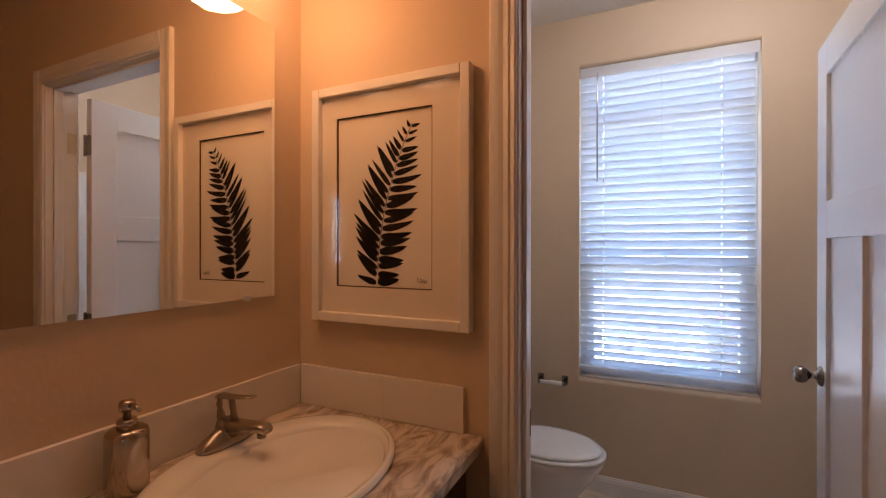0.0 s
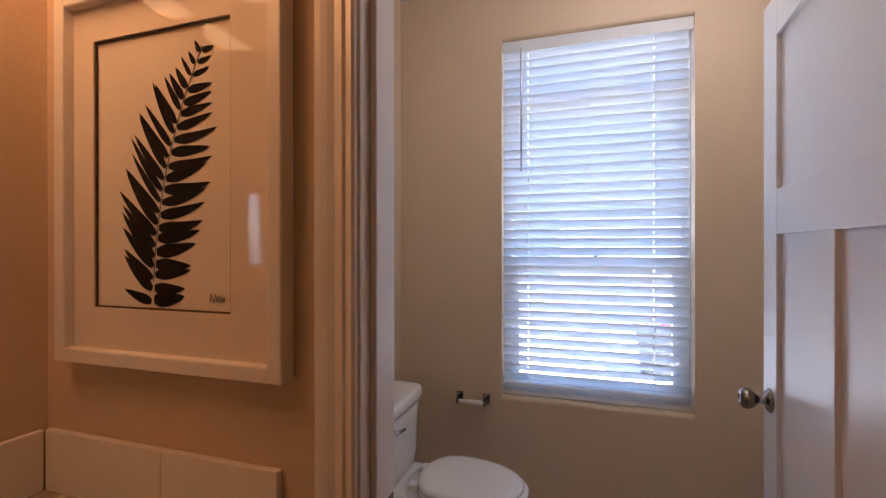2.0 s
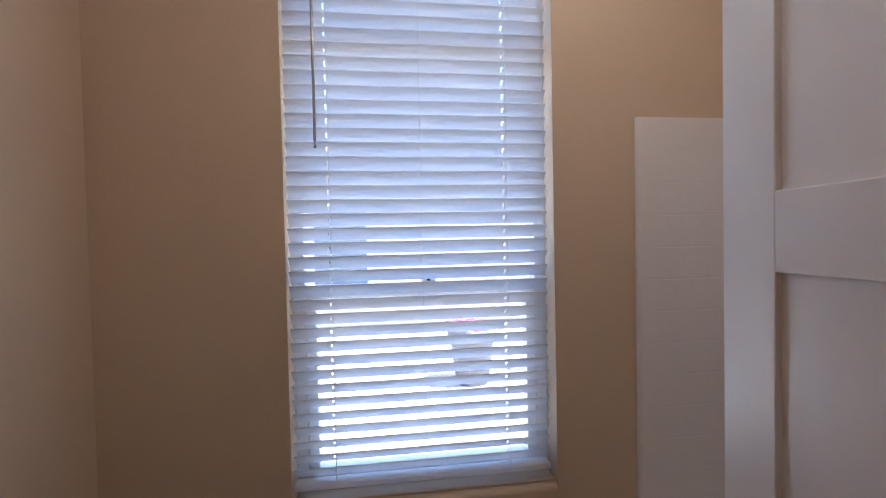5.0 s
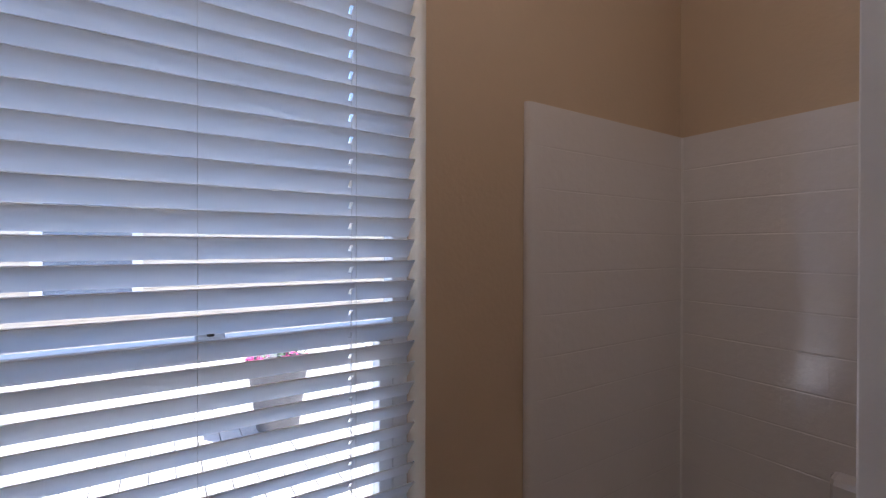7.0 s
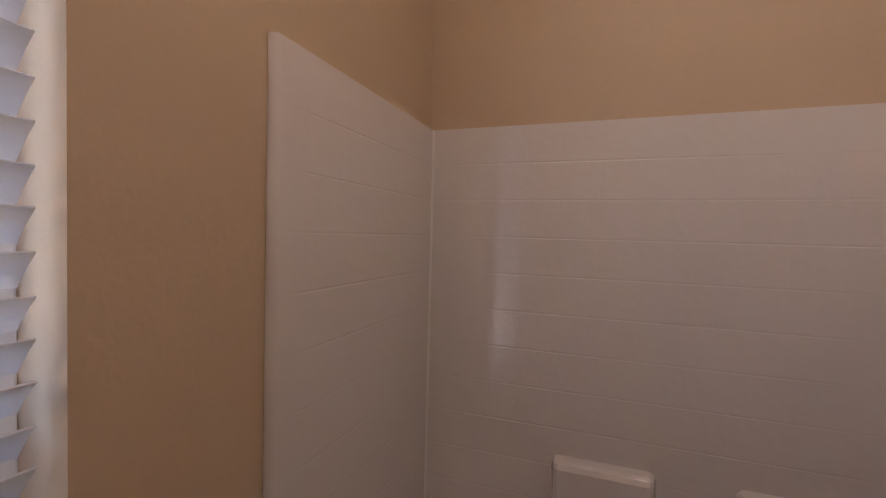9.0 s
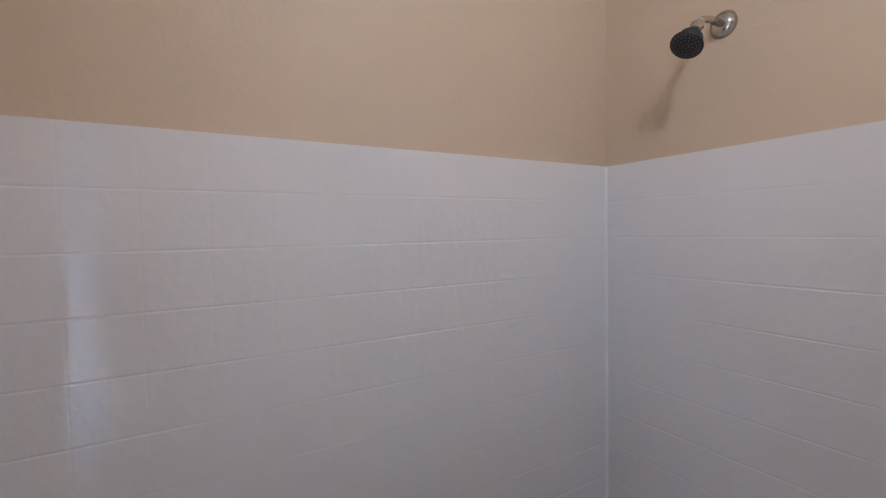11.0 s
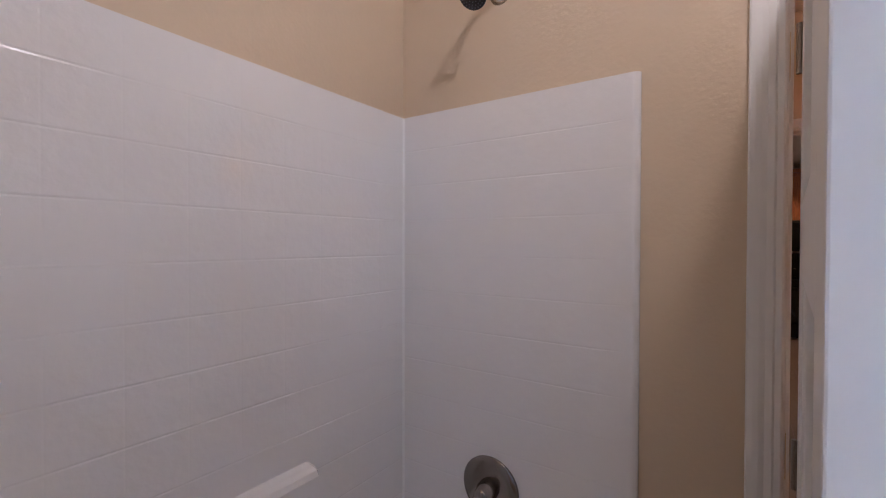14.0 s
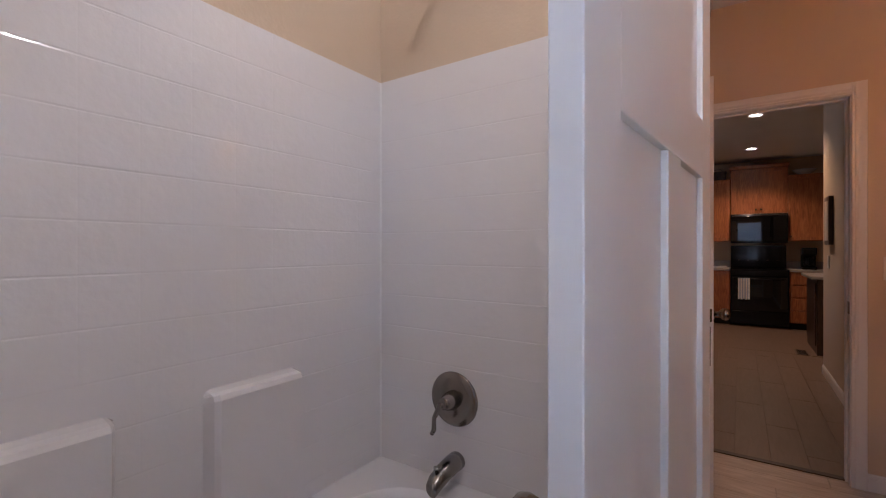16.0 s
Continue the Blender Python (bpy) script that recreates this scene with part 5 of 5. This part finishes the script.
tray = thing("counter_tray", "small white tray on the kitchen counter", "tray", at=pose(RX1 + 0.16, KW + 0.34, 0.923))
part("dish", loft([superoval(0, 0, 0.11 * k, 0.07 * k, z, 28, 4) for k, z in ((0.9, 0.0), (1.0, 0.02), (1.0, 0.026), (0.95, 0.024), (0.88, 0.006))]), PORC, tray)
vent = thing("floor_register", "brown metal floor heating register in the floor", "floor register", at=pose(0.70, -5.54, 0.001))
part("rim", box((-0.06, -0.16, 0), (0.06, 0.16, 0.004), 0.001), ESPRESSO, vent)
# near-black bars on the rim stand for the shade in its open slots
for k in range(12):
    part("slot", box((-0.045, -0.14 + k * 0.024, 0.004), (0.045, -0.128 + k * 0.024, 0.0055)), DARK, vent)

art = thing("wall_plaque", "small framed plaque hung on the passage wall", "wall frame")
part("frame", box((HX + 0.0005, -4.22, 1.28), (HX + 0.035, -3.98, 1.72), 0.004), ESPRESSO, art)
part("panel", box((HX + 0.035, -4.19, 1.32), (HX + 0.037, -4.01, 1.68)), PLATE, art)
swp = thing("light_switch_passage", "ivory light switch plate on the passage wall", "light switch")
part("plate", box((HX + 0.0005, -4.28, 1.06), (HX + 0.007, -4.20, 1.18), 0.002), PLATE, swp)
part("rocker", box((HX + 0.007, -4.255, 1.09), (HX + 0.011, -4.225, 1.15), 0.001), PLATE, swp)
swv = thing("light_switch_vanity", "ivory light switch plate by the kitchen doorway", "light switch")
part("plate", box((0.631, BACK + 0.0005, 1.085), (0.711, BACK + 0.007, 1.205), 0.002), PLATE, swv)
part("rocker", box((0.656, BACK + 0.007, 1.115), (0.686, BACK + 0.011, 1.175), 0.001), PLATE, swv)

# ---------------------------------------------------------------- outdoors
structure("ground", box((-300, -300, -0.75), (300, 300, -0.70)), GRASS, "dry sandy yard stretching away", "ground")
structure("wall_exterior", box((-8, WIN_Y + 0.141, -0.70), (-0.12, WIN_Y + 0.20, 3.2)), SIDING, "cream exterior house wall", "wall")
structure("wall_exterior_east", box((TUB_X + 0.12, WIN_Y + 0.141, -0.70), (8, WIN_Y + 0.20, 3.2)), SIDING, "cream exterior house wall", "wall")

pot = thing("flower_pot", "tapered grey planter with pink flowers on the deck", "planter", at=pose(*POT))
part("pot", lathe([(0.0, 0), (POTR * 0.66, 0), (POTR * 0.70, 0.01), (POTR * 0.97, POTH * 0.86), (POTR * 1.04, POTH * 0.87), (POTR * 1.04, POTH), (POTR * 0.94, POTH), (POTR * 0.90, POTH * 0.93), (0.0, POTH * 0.93)], 32), POTM, pot, smooth=True)
rnd = random.Random(5)
b1, b2 = bmesh.new(), bmesh.new()
for k in range(150):
    a, r = rnd.uniform(0, 6.28), POTR * 1.05 * math.sqrt(rnd.random())
    c = Vector((r * math.cos(a), r * math.sin(a), POTH * 0.93 + rnd.uniform(0.02, 0.11) * (1.2 - r / POTR * 0.5)))
    q = Euler((rnd.uniform(-0.9, 0.9), rnd.uniform(-0.9, 0.9), rnd.uniform(0, 6.28))).to_matrix()
    bb = b1 if k % 3 else b2
    s = rnd.uniform(0.012, 0.026)
    if k % 3:
        pts = [c + q @ Vector(p) * s for p in ((-1, 0, 0), (0, -0.45, 0.12), (1.1, 0, 0), (0, 0.45, 0.12))]
        bb.faces.new([bb.verts.new(p) for p in pts])
    else:
        for j in range(5):
            aa = 2 * math.pi * j / 5
            pts = [c + Vector((0, 0, 0.02)), c + Vector((0, 0, 0.02)) + q @ Vector((math.cos(aa - 0.5), math.sin(aa - 0.5), 0.25)) * s, c + Vector((0, 0, 0.02)) + q @ Vector((math.cos(aa), math.sin(aa), 0.3)) * s * 1.3, c + Vector((0, 0, 0.02)) + q @ Vector((math.cos(aa + 0.5), math.sin(aa + 0.5), 0.25)) * s]
            bb.faces.new([bb.verts.new(p) for p in pts])
part("leaves", b1, LEAF, pot)
part("petals", b2, PETAL, pot)

house = thing("neighbour_house", "cream sided single-storey house across the yard", "house")
HY = 7.4
part("roof", loft([[Vector((x, HY - 0.5, 2.55)), Vector((x, HY - 0.5, 2.70)), Vector((x, HY + 3.0, 3.9)), Vector((x, HY + 6.5, 2.70)), Vector((x, HY + 6.5, 2.55))] for x in (-9.0, 11.0)]), ROOFM, house)
part("wall", box((-8.6, HY + 0.03, -0.7), (10.6, HY + 6, 2.56)), SIDING, house)
for k in range(18):
    z0 = -0.68 + k * 0.18
    part("siding_board", loft([[Vector((x, HY + 0.029, z0)), Vector((x, HY, z0 + 0.004)), Vector((x, HY + 0.022, z0 + 0.179)), Vector((x, HY + 0.029, z0 + 0.179))] for x in (-8.6, 10.6)]), SIDING, house)
for x in (-5.2, 0.14, 4.9):
    w = part("window", box((x - 0.42, HY - 0.012, 0.75), (x + 0.42, HY - 0.003, 2.0)), FARGLASS, house)
    for lo, hi in (((x - 0.53, HY - 0.05, 0.64), (x - 0.421, HY - 0.002, 2.11)), ((x + 0.421, HY - 0.05, 0.64), (x + 0.53, HY - 0.002, 2.11)), ((x - 0.42, HY - 0.05, 2.001), (x + 0.42, HY - 0.002, 2.11)), ((x - 0.42, HY - 0.05, 0.64), (x + 0.42, HY - 0.002, 0.749))):
        part("frame", box(lo, hi, 0.004), VINYL, w)

rail = thing("deck_railing", "white picket railing at the deck edge", "railing")
DY = 4.6
part("top_rail", box((2.2, DY, 0.84), (8.0, DY + 0.07, 0.89), 0.006), VINYL, rail)
part("bottom_rail", box((2.2, DY + 0.015, 0.05), (8.0, DY + 0.055, 0.10), 0.005), VINYL, rail)
pk = None
for k in range(44):
    if pk is None:
        pk = part("picket", box((0, DY + 0.018, 0.10), (0.038, DY + 0.052, 0.84), 0.003), VINYL, rail)
        pk.location = (2.25, 0, 0)
    else:
        o = pk.copy()
        scene.collection.objects.link(o)
        o.location = (2.25 + k * 0.13, 0, 0)

# ---------------------------------------------------------------- floors, in pieces
fl = structure("floor", box((-0.12, BACK - 0.11, -0.06), (TUB_X + 0.12, WIN_Y + 0.14, -0.006)), GROUT, "wood-look plank tile floor of vanity and bath", "floor")
plank = {}


def lay(parent, mat, x0, x1, y0, y1, length, width, along, top):
    """Planks in staggered rows; alike pieces share one mesh."""
    g = 0.0022
    rows = int((y1 - y0 if along == "x" else x1 - x0) / width) + 1
    for r in range(rows):
        a0 = (y0 if along == "x" else x0) + r * width
        a1 = min(a0 + width, y1 if along == "x" else x1)
        start, end = (x0, x1) if along == "x" else (y0, y1)
        s = start - (r * 0.37 % 1.0) * length
        while s < end:
            c0, c1 = max(s, start), min(s + length, end)
            s += length
            if c1 - c0 < 0.03 or a1 - a0 < 0.02:
                continue
            key = (mat.name, round(c1 - c0, 3), round(a1 - a0, 3), along)
            if key not in plank:
                L, Wd = c1 - c0 - g, a1 - a0 - g
                hi = (L, Wd, 0) if along == "x" else (Wd, L, 0)
                plank[key] = finish("plank", box((0, 0, -0.008), hi, 0.0012, 1), mat)
            o = new("plank", plank[key])
            o.parent = parent
            o.location = (c0 + g / 2, a0 + g / 2, top) if along == "x" else (a0 + g / 2, c0 + g / 2, top)


lay(fl, PLANKT, 0.0, TX0 + 0.06, BACK - 0.06, WIN_Y, 0.92, 0.152, "x", 0.0)
kf = structure("floor_kitchen", box((-2.6, KW, -0.06), (4.0, BACK - 0.11, -0.004)), PLANKK, "brown wood-look plank kitchen floor", "floor")
lay(kf, PLANKK, HX, 3.0, -5.4, BACK - 0.06, 1.22, 0.18, "y", 0.0)
part("plank_field", box((-2.5, KW, -0.0055), (HX, -5.4, 0.0)), PLANKK, kf)
part("plank_field", box((HX + 0.001, KW, -0.0055), (4.0, -5.401, 0.0)), PLANKK, kf)
tagged(part("threshold", box((KX0 - 0.01, BACK - 0.10, 0.0), (KX1 + 0.01, BACK - 0.055, 0.006), 0.002), ESPRESSO), "dark wooden threshold strip in the kitchen doorway", "threshold", kind="structure")
deck = structure("deck", box((-4, WIN_Y + 0.201, DECKZ - 0.16), (8, 7.30, DECKZ - 0.026)), DECKM, "pale sunlit deck outside the window", "deck")
board = None
for k in range(82):
    if board is None:
        board = part("deck_board", box((0, WIN_Y + 0.21, DECKZ - 0.025), (0.140, 7.29, DECKZ), 0.004, 1), DECKM, deck)
    else:
        o = board.copy()
        scene.collection.objects.link(o)
        board = o
    board.location = (-3.99 + k * 0.146, 0, 0)
